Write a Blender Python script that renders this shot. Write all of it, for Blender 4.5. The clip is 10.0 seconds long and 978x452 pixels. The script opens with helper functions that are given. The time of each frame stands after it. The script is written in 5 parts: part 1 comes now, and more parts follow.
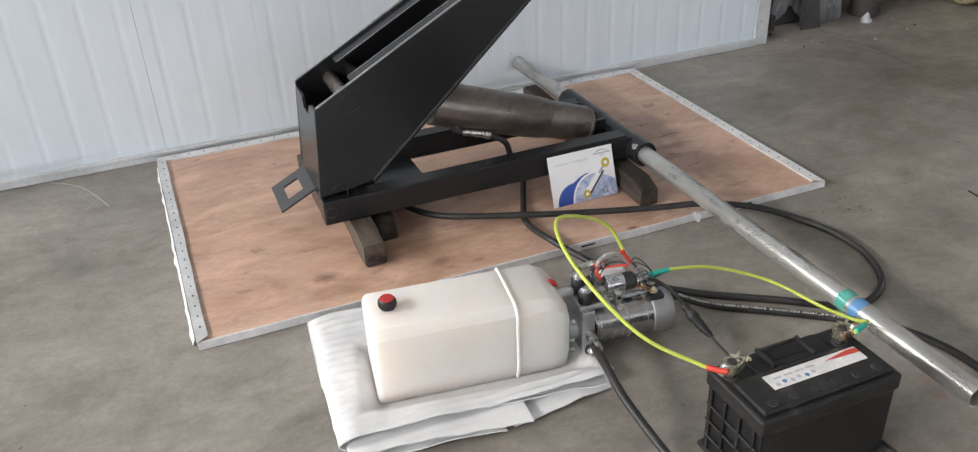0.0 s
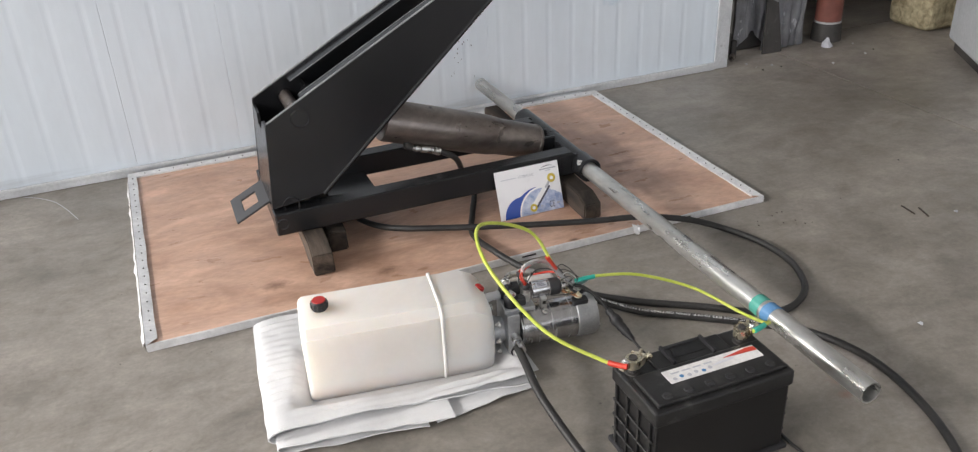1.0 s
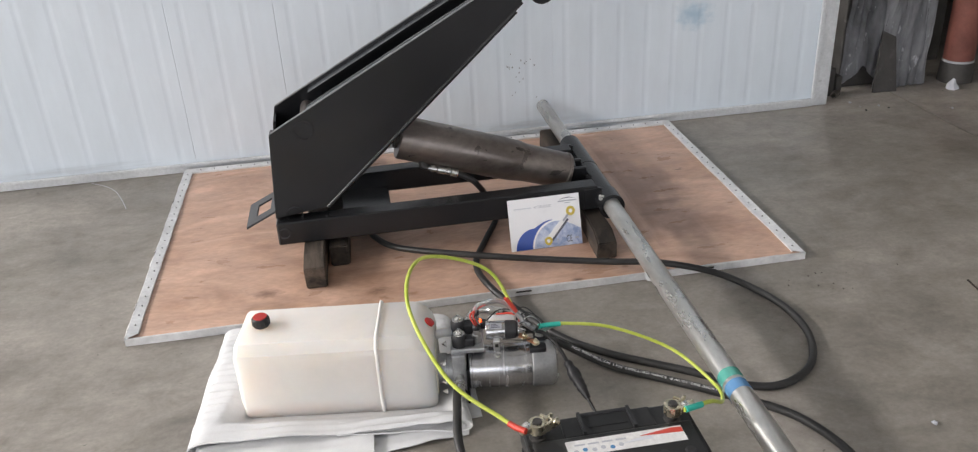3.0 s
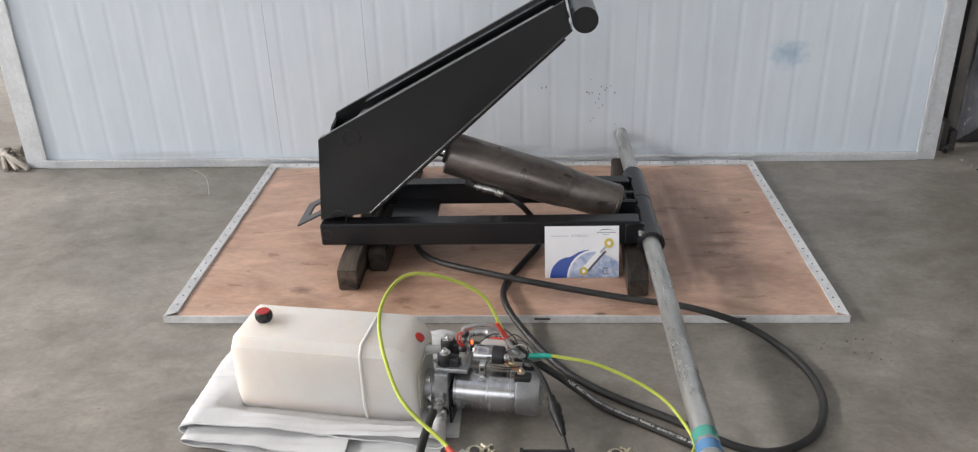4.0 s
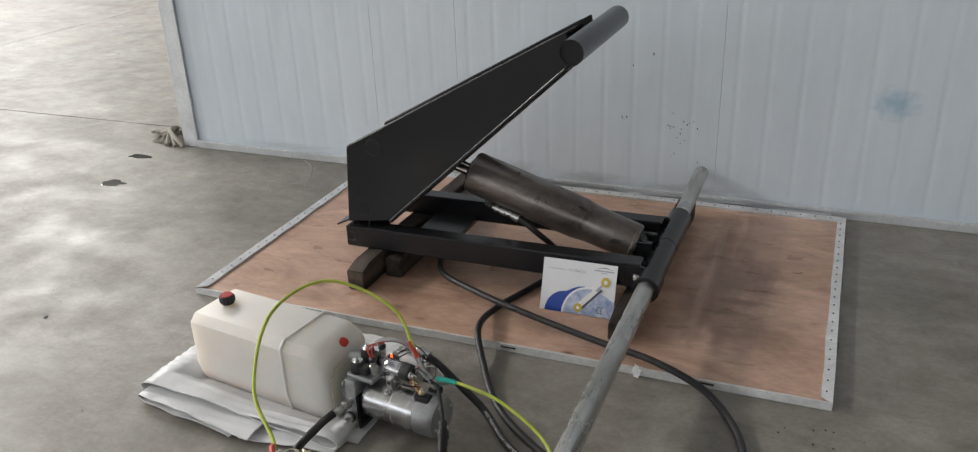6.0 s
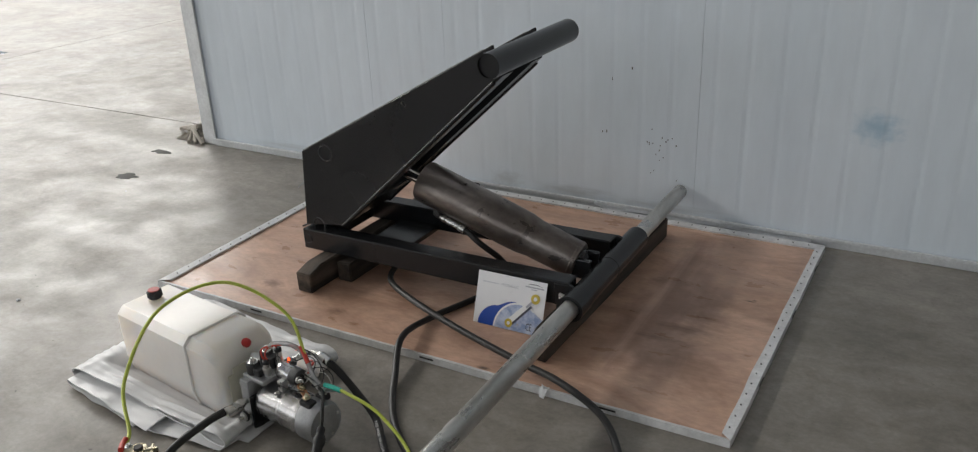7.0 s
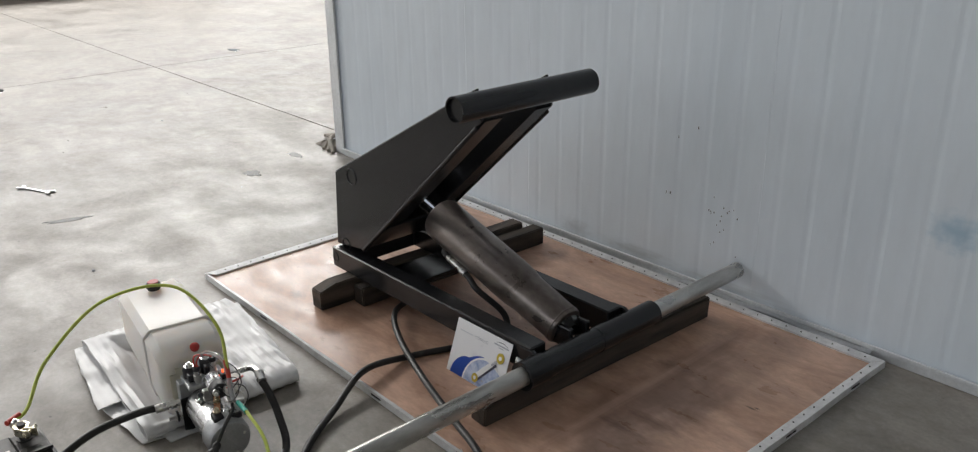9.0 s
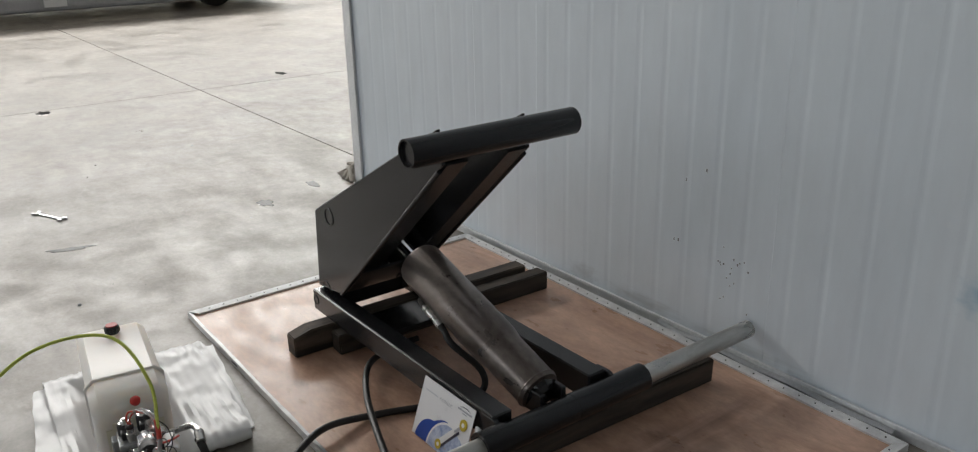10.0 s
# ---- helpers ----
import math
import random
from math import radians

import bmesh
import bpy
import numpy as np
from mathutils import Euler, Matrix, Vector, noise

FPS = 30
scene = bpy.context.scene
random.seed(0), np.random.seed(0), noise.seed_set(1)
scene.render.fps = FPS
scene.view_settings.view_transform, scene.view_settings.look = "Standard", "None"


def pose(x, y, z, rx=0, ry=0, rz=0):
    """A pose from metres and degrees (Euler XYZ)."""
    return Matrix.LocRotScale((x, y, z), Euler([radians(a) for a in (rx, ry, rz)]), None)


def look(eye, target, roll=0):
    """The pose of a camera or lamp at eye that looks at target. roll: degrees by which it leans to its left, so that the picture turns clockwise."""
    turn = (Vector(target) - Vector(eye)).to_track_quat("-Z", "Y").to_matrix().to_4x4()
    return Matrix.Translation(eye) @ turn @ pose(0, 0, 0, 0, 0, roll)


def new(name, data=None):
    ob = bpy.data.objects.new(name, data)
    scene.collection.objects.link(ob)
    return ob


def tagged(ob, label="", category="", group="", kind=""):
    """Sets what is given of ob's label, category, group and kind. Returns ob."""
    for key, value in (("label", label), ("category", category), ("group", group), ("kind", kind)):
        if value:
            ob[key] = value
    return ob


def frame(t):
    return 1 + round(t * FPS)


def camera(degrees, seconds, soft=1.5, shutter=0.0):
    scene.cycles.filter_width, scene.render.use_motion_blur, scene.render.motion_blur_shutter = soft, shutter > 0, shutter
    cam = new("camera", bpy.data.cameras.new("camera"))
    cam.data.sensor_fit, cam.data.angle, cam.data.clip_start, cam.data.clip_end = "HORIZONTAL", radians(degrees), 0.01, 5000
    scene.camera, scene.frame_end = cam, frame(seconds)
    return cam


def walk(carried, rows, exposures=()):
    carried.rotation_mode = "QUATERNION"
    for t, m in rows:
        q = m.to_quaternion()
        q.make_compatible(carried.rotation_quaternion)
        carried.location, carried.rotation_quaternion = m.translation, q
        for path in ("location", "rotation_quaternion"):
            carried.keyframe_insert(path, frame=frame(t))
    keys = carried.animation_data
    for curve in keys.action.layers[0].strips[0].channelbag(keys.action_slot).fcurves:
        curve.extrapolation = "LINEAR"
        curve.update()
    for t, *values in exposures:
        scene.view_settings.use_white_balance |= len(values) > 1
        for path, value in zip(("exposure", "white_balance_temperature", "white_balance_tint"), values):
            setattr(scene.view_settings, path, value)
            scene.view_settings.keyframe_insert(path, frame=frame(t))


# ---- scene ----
cam = camera(59.4, 10.0, 1.2)
PATH = [
    (0, (2.859, 3.582, 1.318), (3.485, 5.197, 0.319), -2.7),
    (0.5, (2.885, 3.517, 1.322), (3.54, 5.129, 0.336), -2.9),
    (1, (2.991, 3.398, 1.32), (3.613, 5.049, 0.379), -2.8),
    (1.5, (3.1, 3.357, 1.313), (3.555, 5.064, 0.376), -4.2),
    (2, (3.245, 3.398, 1.306), (3.637, 5.113, 0.355), -4.2),
    (2.5, (3.355, 3.409, 1.316), (3.729, 5.129, 0.366), -4.1),
    (3, (3.508, 3.384, 1.295), (3.758, 5.152, 0.393), -3.1),
    (3.2, (3.612, 3.352, 1.299), (3.747, 5.146, 0.426), -2.6),
    (4.3, (3.954, 3.386, 1.318), (3.809, 5.187, 0.461), -1.4),
    (4.5, (4.034, 3.411, 1.325), (3.847, 5.212, 0.477), -1.1),
    (5, (4.251, 3.42, 1.315), (3.87, 5.214, 0.515), -1.3),
    (5.2, (4.344, 3.415, 1.317), (3.858, 5.177, 0.506), -1.4),
    (6.5, (4.864, 3.647, 1.331), (4.061, 5.292, 0.526), -2.7),
    (7, (5.11, 3.759, 1.328), (4.185, 5.34, 0.526), -2.5),
    (7.5, (5.253, 3.879, 1.322), (4.3, 5.434, 0.5), -1.7),
    (8, (5.339, 4.064, 1.32), (4.224, 5.519, 0.519), -1.4),
    (8.5, (5.495, 4.21, 1.314), (4.263, 5.577, 0.532), -1.5),
    (9, (5.639, 4.342, 1.33), (4.244, 5.573, 0.597), -0.7),
    (9.5, (5.652, 4.515, 1.327), (4.167, 5.656, 0.626), -1.4),
    (10, (5.641, 4.707, 1.327), (4.124, 5.813, 0.639), -1.3),
]
walk(cam, [(t, look(eye, target, roll)) for t, eye, target, roll in PATH],
     [(0.0, 0.19, 6500, 10), (1.5, 0.25, 6600, 12), (3.0, 0.23, 6550, 11.5), (4.5, 0.10, 6500, 11), (5.0, 0.01, 6500, 11), (6.5, -0.47, 6550, 7), (7.0, -0.53, 6530, 8), (8.0, -0.47, 6500, 10), (8.5, -0.52, 6500, 10), (9.0, -0.54, 6500, 9), (10.0, -0.73, 6550, 8)])

# ---- world and light ----
HALL_W, HALL_E, HALL_S, HALL_N, HALL_H = -20.0, 11.0, -8.0, 27.0, 9.0
world = bpy.data.worlds.new("sky")
scene.world = world
world.use_nodes = True
wn = world.node_tree
sky = wn.nodes.new("ShaderNodeTexSky")
sky.sky_type, sky.sun_disc = "NISHITA", False
sky.sun_elevation, sky.sun_rotation = radians(35), radians(-80)
wn.links.new(sky.outputs["Color"], wn.nodes["Background"].inputs["Color"])
wn.nodes["Background"].inputs["Strength"].default_value = 0.12


def daylight(name, m, width, height, watts, color):
    lamp = bpy.data.lights.new(name, "AREA")
    lamp.shape, lamp.size, lamp.size_y, lamp.energy, lamp.color = "RECTANGLE", width, height, watts, color
    ob = new(name, lamp)
    ob.matrix_world = m
    return ob


daylight("daylight_windows", look((0.0, HALL_S + 0.1, 3.6), (0.0, 6.0, 2.6)), 20.0, 3.4, 420, (0.985, 0.965, 0.975))
daylight("daylight_skylight", look((-15.3, 9.0, HALL_H - 0.05), (-15.3, 9.0, 0)), 3.6, 26.0, 12600, (1.0, 0.968, 0.945))
# unseen overhead strip, added as weak fill for upward faces
daylight("fill_roof_strip", look((1.0, 6.0, HALL_H - 0.05), (1.0, 6.0, 0)), 1.6, 18.0, 45, (1.0, 0.975, 0.95))


# ---- materials ----
def mat(name, low, high, scale=8.0, rough=(0.4, 0.6), metal=0.0, fine=120.0, bump=0.1, stretch=(1, 1, 1),
        specks=None, spots=None, coat=0.0, vary=0.0, detail=6.0, mid=(0.35, 0.65), trans=0.0, ior=1.45, sss=0.0, swirl=0.4, soft=0.12, dust=0.35, mids=0.0, swell=None, harsh=0.6, gloss=0.0):
    """Two-scale surface: broad mottling, fine grain, roughness that follows both, optional stains."""
    m = bpy.data.materials.new(name)
    m.use_nodes = True
    nt = m.node_tree
    bsdf = nt.nodes["Principled BSDF"]
    geo = nt.nodes.new("ShaderNodeTexCoord")
    mp = nt.nodes.new("ShaderNodeMapping")
    mp.inputs["Scale"].default_value = stretch
    nt.links.new(geo.outputs["Object"], mp.inputs["Vector"])

    def noise_at(s, d=detail, dist=0.0):
        n = nt.nodes.new("ShaderNodeTexNoise")
        n.inputs["Scale"].default_value, n.inputs["Detail"].default_value = s, d
        n.inputs["Roughness"].default_value, n.inputs["Distortion"].default_value = harsh, dist
        nt.links.new(mp.outputs["Vector"], n.inputs["Vector"])
        return n.outputs["Fac"]

    def ramp(sock, a, b, ca, cb):
        r = nt.nodes.new("ShaderNodeValToRGB")
        r.color_ramp.elements[0].position, r.color_ramp.elements[1].position = a, b
        r.color_ramp.elements[0].color, r.color_ramp.elements[1].color = (*ca, 1), (*cb, 1)
        nt.links.new(sock, r.inputs["Fac"])
        return r.outputs["Color"]

    def mix(fac, a, b, mode="MIX"):
        x = nt.nodes.new("ShaderNodeMix")
        x.data_type, x.blend_type = "RGBA", mode
        for sock, val in ((x.inputs["Factor"], fac), (x.inputs[6], a), (x.inputs[7], b)):
            if isinstance(val, (int, float)):
                sock.default_value = val
            elif isinstance(val, tuple):
                sock.default_value = (*val, 1)
            else:
                nt.links.new(val, sock)
        return x.outputs[2]

    broad, grain = noise_at(scale, detail, swirl), noise_at(fine, 4.0)
    col = ramp(broad, mid[0], mid[1], low, high)
    col = mix(dust, col, ramp(grain, 0.3, 0.7, (0.75,) * 3, (1.2,) * 3), "MULTIPLY")
    if mids:
        patchy = noise_at(mids, 8.0, 0.2)
        col = mix(0.4, col, ramp(patchy, 0.33, 0.67, (0.72,) * 3, (1.22,) * 3), "MULTIPLY")
    if specks:
        s, cut, tint = specks
        col = mix(ramp(noise_at(s, 3.0), cut, cut + 0.06, (0, 0, 0), (1, 1, 1)), col, tint)
    if spots:
        s, cut, tint = spots
        col = mix(ramp(noise_at(s, 8.0, 1.2), cut, cut + soft, (0, 0, 0), (0.8,) * 3), col, tint)
    if vary:
        info = nt.nodes.new("ShaderNodeObjectInfo")
        col = mix(1.0, col, ramp(info.outputs["Random"], 0, 1, (1 - vary,) * 3, (1 + vary,) * 3), "MULTIPLY")
    nt.links.new(col, bsdf.inputs["Base Color"])
    rr = nt.nodes.new("ShaderNodeMapRange")
    rr.inputs["From Min"].default_value, rr.inputs["From Max"].default_value = 0.3, 0.7
    rr.inputs["To Min"].default_value, rr.inputs["To Max"].default_value = rough
    nt.links.new(noise_at(gloss, 12.0) if gloss else (patchy if mids else broad), rr.inputs["Value"])
    nt.links.new(rr.outputs["Result"], bsdf.inputs["Roughness"])
    bsdf.inputs["Metallic"].default_value = metal
    bsdf.inputs["Coat Weight"].default_value = coat
    bsdf.inputs["Transmission Weight"].default_value = trans
    bsdf.inputs["IOR"].default_value = ior
    if sss:
        bsdf.inputs["Subsurface Weight"].default_value = sss
        bsdf.inputs["Subsurface Radius"].default_value = (0.03, 0.025, 0.02)
        bsdf.inputs["Subsurface Scale"].default_value = 4.5
    if bump:
        b = nt.nodes.new("ShaderNodeBump")
        b.inputs["Strength"].default_value, b.inputs["Distance"].default_value = bump, 0.002
        nt.links.new(grain, b.inputs["Height"])
        b2 = nt.nodes.new("ShaderNodeBump")
        b2.inputs["Strength"].default_value, b2.inputs["Distance"].default_value = bump if swell is None else swell, 0.004
        nt.links.new(broad, b2.inputs["Height"])
        nt.links.new(b.outputs["Normal"], b2.inputs["Normal"])
        nt.links.new(b2.outputs["Normal"], bsdf.inputs["Normal"])
    return m


def plain(name, color, rough=0.5, metal=0.0, emit=0.0, trans=0.0):
    """A small, truly even surface: print, plastic, plating."""
    m = bpy.data.materials.new(name)
    m.use_nodes = True
    bsdf = m.node_tree.nodes["Principled BSDF"]
    bsdf.inputs["Base Color"].default_value = (*color, 1)
    bsdf.inputs["Roughness"].default_value, bsdf.inputs["Metallic"].default_value = rough, metal
    bsdf.inputs["Transmission Weight"].default_value = trans
    if emit:
        bsdf.inputs["Emission Color"].default_value, bsdf.inputs["Emission Strength"].default_value = (*color, 1), emit
    return m


def add_patch(m, centre, size, tint, strength=0.8, coords="Object", ragged=3.0):
    """A soft-edged patch of its own shape, a stain or painted shade, laid over a material's colour."""
    nt = m.node_tree
    bsdf = nt.nodes["Principled BSDF"]
    old = bsdf.inputs["Base Color"].links[0].from_socket
    tc = nt.nodes.new("ShaderNodeTexCoord")
    mp = nt.nodes.new("ShaderNodeMapping")
    mp.vector_type = "TEXTURE"
    mp.inputs["Location"].default_value, mp.inputs["Scale"].default_value = centre, size
    nt.links.new(tc.outputs[coords], mp.inputs["Vector"])
    ns = nt.nodes.new("ShaderNodeTexNoise")
    ns.inputs["Scale"].default_value = ragged
    nt.links.new(mp.outputs["Vector"], ns.inputs["Vector"])
    ln = nt.nodes.new("ShaderNodeVectorMath")
    ln.operation = "LENGTH"
    nt.links.new(mp.outputs["Vector"], ln.inputs[0])
    ad = nt.nodes.new("ShaderNodeMath")
    ad.operation = "ADD"
    nt.links.new(ln.outputs["Value"], ad.inputs[0])
    nt.links.new(ns.outputs["Fac"], ad.inputs[1])
    mr = nt.nodes.new("ShaderNodeMapRange")
    mr.interpolation_type = "SMOOTHSTEP"
    mr.inputs["From Min"].default_value, mr.inputs["From Max"].default_value = 0.5, 1.5
    mr.inputs["To Min"].default_value, mr.inputs["To Max"].default_value = strength, 0.0
    nt.links.new(ad.outputs["Value"], mr.inputs["Value"])
    x = nt.nodes.new("ShaderNodeMix")
    x.data_type = "RGBA"
    nt.links.new(mr.outputs["Result"], x.inputs["Factor"])
    nt.links.new(old, x.inputs[6])
    x.inputs[7].default_value = (*tint, 1)
    nt.links.new(x.outputs[2], bsdf.inputs["Base Color"])


CONCRETE = mat("concrete", (0.166, 0.150, 0.127), (0.327, 0.300, 0.268), 1.3, (0.25, 0.64), 0, 70, 0.10, (1, 1.1, 1),
               specks=(24.0, 0.69, (0.10, 0.092, 0.08)), spots=(4.6, 0.52, (0.135, 0.121, 0.104)), detail=11, swirl=0.25, soft=0.34, dust=0.5, mids=4.2, swell=0.012, harsh=0.72, gloss=2.6)
for px, py, sx, sy in ((4.33, 4.62, 0.05, 0.03), (4.30, 4.57, 0.03, 0.02)):
    add_patch(CONCRETE, (px, py, 0.0), (sx, sy, 1.0), (0.30, 0.13, 0.10), 0.45)


def add_trowel(m, scale, dark, light, relief):
    """Fine swirled trowel marks over a slab, in colour and in relief."""
    nt = m.node_tree
    bsdf = nt.nodes["Principled BSDF"]
    tc = nt.nodes.new("ShaderNodeTexCoord")
    for size, squeeze, turn in ((scale, 2.0, 0.5), (scale * 1.7, 1.6, -0.9)):
        mp = nt.nodes.new("ShaderNodeMapping")
        mp.inputs["Scale"].default_value, mp.inputs["Rotation"].default_value = (1, squeeze, 1), (0, 0, turn)
        nt.links.new(tc.outputs["Object"], mp.inputs["Vector"])
        ns = nt.nodes.new("ShaderNodeTexNoise")
        ns.inputs["Scale"].default_value, ns.inputs["Detail"].default_value = size, 9.0
        ns.inputs["Roughness"].default_value, ns.inputs["Distortion"].default_value = 0.66, 1.1
        nt.links.new(mp.outputs["Vector"], ns.inputs["Vector"])
        rp = nt.nodes.new("ShaderNodeValToRGB")
        rp.color_ramp.elements[0].position, rp.color_ramp.elements[1].position = 0.34, 0.66
        rp.color_ramp.elements[0].color, rp.color_ramp.elements[1].color = (dark,) * 3 + (1,), (light,) * 3 + (1,)
        nt.links.new(ns.outputs["Fac"], rp.inputs["Fac"])
        x = nt.nodes.new("ShaderNodeMix")
        x.data_type, x.blend_type = "RGBA", "MULTIPLY"
        x.inputs["Factor"].default_value = 1.0
        nt.links.new(bsdf.inputs["Base Color"].links[0].from_socket, x.inputs[6])
        nt.links.new(rp.outputs["Color"], x.inputs[7])
        nt.links.new(x.outputs[2], bsdf.inputs["Base Color"])
        bp = nt.nodes.new("ShaderNodeBump")
        bp.inputs["Strength"].default_value, bp.inputs["Distance"].default_value = relief, 0.004
        nt.links.new(ns.outputs["Fac"], bp.inputs["Height"])
        nt.links.new(bsdf.inputs["Normal"].links[0].from_socket, bp.inputs["Normal"])
        nt.links.new(bp.outputs["Normal"], bsdf.inputs["Normal"])


add_trowel(CONCRETE, 5.0, 0.90, 1.09, 0.13)
JOINT = plain("joint_dirt", (0.03, 0.028, 0.025), 0.9)
WALL_PAINT = mat("white_wall_paint", (0.665, 0.735, 0.80), (0.72, 0.785, 0.845), 1.1, (0.28, 0.38), 0, 14, 0.0, (1, 1, 0.25), dust=0.16)
add_patch(WALL_PAINT, (4.868, 6.71, 0.445), (0.10, 0.3, 0.075), (0.30, 0.47, 0.60), 0.75)
for px, pz, sx, sz, k in ((3.75, 0.05, 0.22, 0.045, 0.5), (4.15, 0.045, 0.30, 0.035, 0.45), (3.45, 0.06, 0.10, 0.06, 0.4), (2.3, 0.05, 0.4, 0.03, 0.35)):
    add_patch(WALL_PAINT, (px + 0.03, 6.71, pz), (sx, 0.3, sz), (0.30, 0.315, 0.325), k)
HALL_PAINT = mat("hall_paint", (0.52, 0.53, 0.53), (0.62, 0.63, 0.63), 0.7, (0.6, 0.8), 0, 20, 0.05)
ALUMINIUM = mat("aluminium_trim", (0.60, 0.62, 0.64), (0.76, 0.78, 0.80), 5, (0.35, 0.55), 0.35, 90, 0.08, spots=(9, 0.66, (0.28, 0.28, 0.27)))
PLYWOOD = mat("plywood", (0.43, 0.265, 0.185), (0.64, 0.425, 0.32), 3.2, (0.24, 0.48), 0, 60, 0.08, (0.7, 1.6, 1),
              specks=(17.0, 0.72, (0.17, 0.09, 0.06)), spots=(2.6, 0.60, (0.27, 0.15, 0.10)), detail=10, swirl=1.6, soft=0.25, mids=9.0, swell=0.03)
# dark stains; those right of the lift also paint in its cast shade
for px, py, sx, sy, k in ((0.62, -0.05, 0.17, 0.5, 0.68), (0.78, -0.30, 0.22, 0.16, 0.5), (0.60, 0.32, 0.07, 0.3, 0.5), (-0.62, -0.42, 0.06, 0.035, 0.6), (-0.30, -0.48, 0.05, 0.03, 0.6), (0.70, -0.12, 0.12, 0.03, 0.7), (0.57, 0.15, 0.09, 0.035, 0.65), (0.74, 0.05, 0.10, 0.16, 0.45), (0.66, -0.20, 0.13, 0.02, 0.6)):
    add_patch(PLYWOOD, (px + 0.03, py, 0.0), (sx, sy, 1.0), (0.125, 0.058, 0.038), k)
# pale bands paint the lighter gaps between the lift's shadows
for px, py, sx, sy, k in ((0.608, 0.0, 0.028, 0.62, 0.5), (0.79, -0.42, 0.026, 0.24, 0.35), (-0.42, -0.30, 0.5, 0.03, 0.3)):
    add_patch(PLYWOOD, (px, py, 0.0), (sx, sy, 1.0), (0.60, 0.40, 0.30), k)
for px, py, sx, sy in ((0.874, 0.127, 0.026, 0.006), (0.885, 0.137, 0.012, 0.005), (0.31, -0.56, 0.03, 0.012)):
    add_patch(PLYWOOD, (px, py, 0.0), (sx, sy, 1.0), (0.04, 0.028, 0.022), 0.9)
add_trowel(PLYWOOD, 5.0, 0.93, 1.06, 0.04)
GALVANISED = mat("galvanised_sheet", (0.64, 0.645, 0.65), (0.82, 0.825, 0.83), 14, (0.34, 0.52), 0.25, 80, 0.05, spots=(7, 0.74, (0.52, 0.52, 0.51)))
GALV_PIPE = mat("galvanised_pipe", (0.38, 0.38, 0.36), (0.64, 0.64, 0.62), 9, (0.20, 0.42), 0.75, 70, 0.1, (1, 0.3, 1), spots=(7, 0.58, (0.20, 0.19, 0.175)), soft=0.2, mids=13.0)
BLACK_PAINT = mat("black_gloss_paint", (0.0125, 0.0130, 0.0144), (0.0160, 0.0165, 0.0182), 1.6, (0.21, 0.28), 0, 150, 0.0, dust=0.06, detail=2)
# lighter copy of the black paint, with glancing sky light in its colour
GREY_BLACK = mat("sky_greyed_black_paint", (0.045, 0.046, 0.049), (0.065, 0.066, 0.069), 12, (0.3, 0.45), 0, 120, 0.03)
STEEL_RAW = mat("raw_steel", (0.118, 0.098, 0.088), (0.28, 0.248, 0.228), 9, (0.24, 0.43), 0.7, 70, 0.16, (0.6, 1, 1), specks=(22, 0.68, (0.04, 0.03, 0.026)), detail=8, mids=15.0)
# black paint lightened to grey: the sky's reflection put into the edge colour
EDGE_GREY = mat("sky_lit_black_edge", (0.15, 0.152, 0.157), (0.27, 0.273, 0.28), 9, (0.26, 0.42), 0, 110, 0.05, mids=16.0)
CHROME = plain("chrome", (0.80, 0.80, 0.80), 0.09, 1.0)
ZINC = mat("zinc_plate", (0.55, 0.55, 0.54), (0.75, 0.75, 0.73), 30, (0.22, 0.38), 0.95, 200, 0.05)
BRASS = mat("yellow_zinc", (0.52, 0.45, 0.31), (0.74, 0.69, 0.55), 40, (0.18, 0.36), 0.95, 200, 0.08)
COPPER = mat("copper_bar", (0.45, 0.20, 0.10), (0.62, 0.33, 0.19), 40, (0.3, 0.45), 0.9, 150, 0.05)
DARK_WOOD = mat("weathered_wood", (0.015, 0.012, 0.010), (0.10, 0.078, 0.061), 7, (0.65, 0.85), 0, 60, 0.35, (3.0, 0.35, 3.0), vary=0.25, detail=9)
RUBBER = mat("black_rubber", (0.016, 0.016, 0.016), (0.034, 0.033, 0.032), 14, (0.38, 0.55), 0, 150, 0.1, specks=(50, 0.72, (0.09, 0.085, 0.08)))
CASE_BLACK = mat("black_battery_case", (0.0075, 0.0075, 0.0078), (0.0125, 0.0124, 0.0125), 9, (0.28, 0.42), 0, 150, 0.05, spots=(7, 0.70, (0.05, 0.049, 0.047)))
BLACK_PLASTIC = mat("black_plastic", (0.016, 0.016, 0.018), (0.03, 0.03, 0.032), 12, (0.4, 0.55), 0, 150, 0.08, spots=(11, 0.64, (0.075, 0.073, 0.07)))
DUSTY_PLASTIC = mat("dusty_black_plastic", (0.010, 0.010, 0.0105), (0.022, 0.0218, 0.0215), 9, (0.35, 0.55), 0, 120, 0.1, spots=(9, 0.57, (0.115, 0.112, 0.106)), soft=0.22, mids=20.0)
POLY = mat("white_polyethylene", (0.66, 0.635, 0.60), (0.71, 0.69, 0.66), 3, (0.30, 0.38), 0, 60, 0.006, dust=0.06, sss=0.85)
add_patch(POLY, (0.15, 0.08, 0.02), (0.6, 0.6, 0.052), (0.64, 0.50, 0.42), 0.55, ragged=1.0)
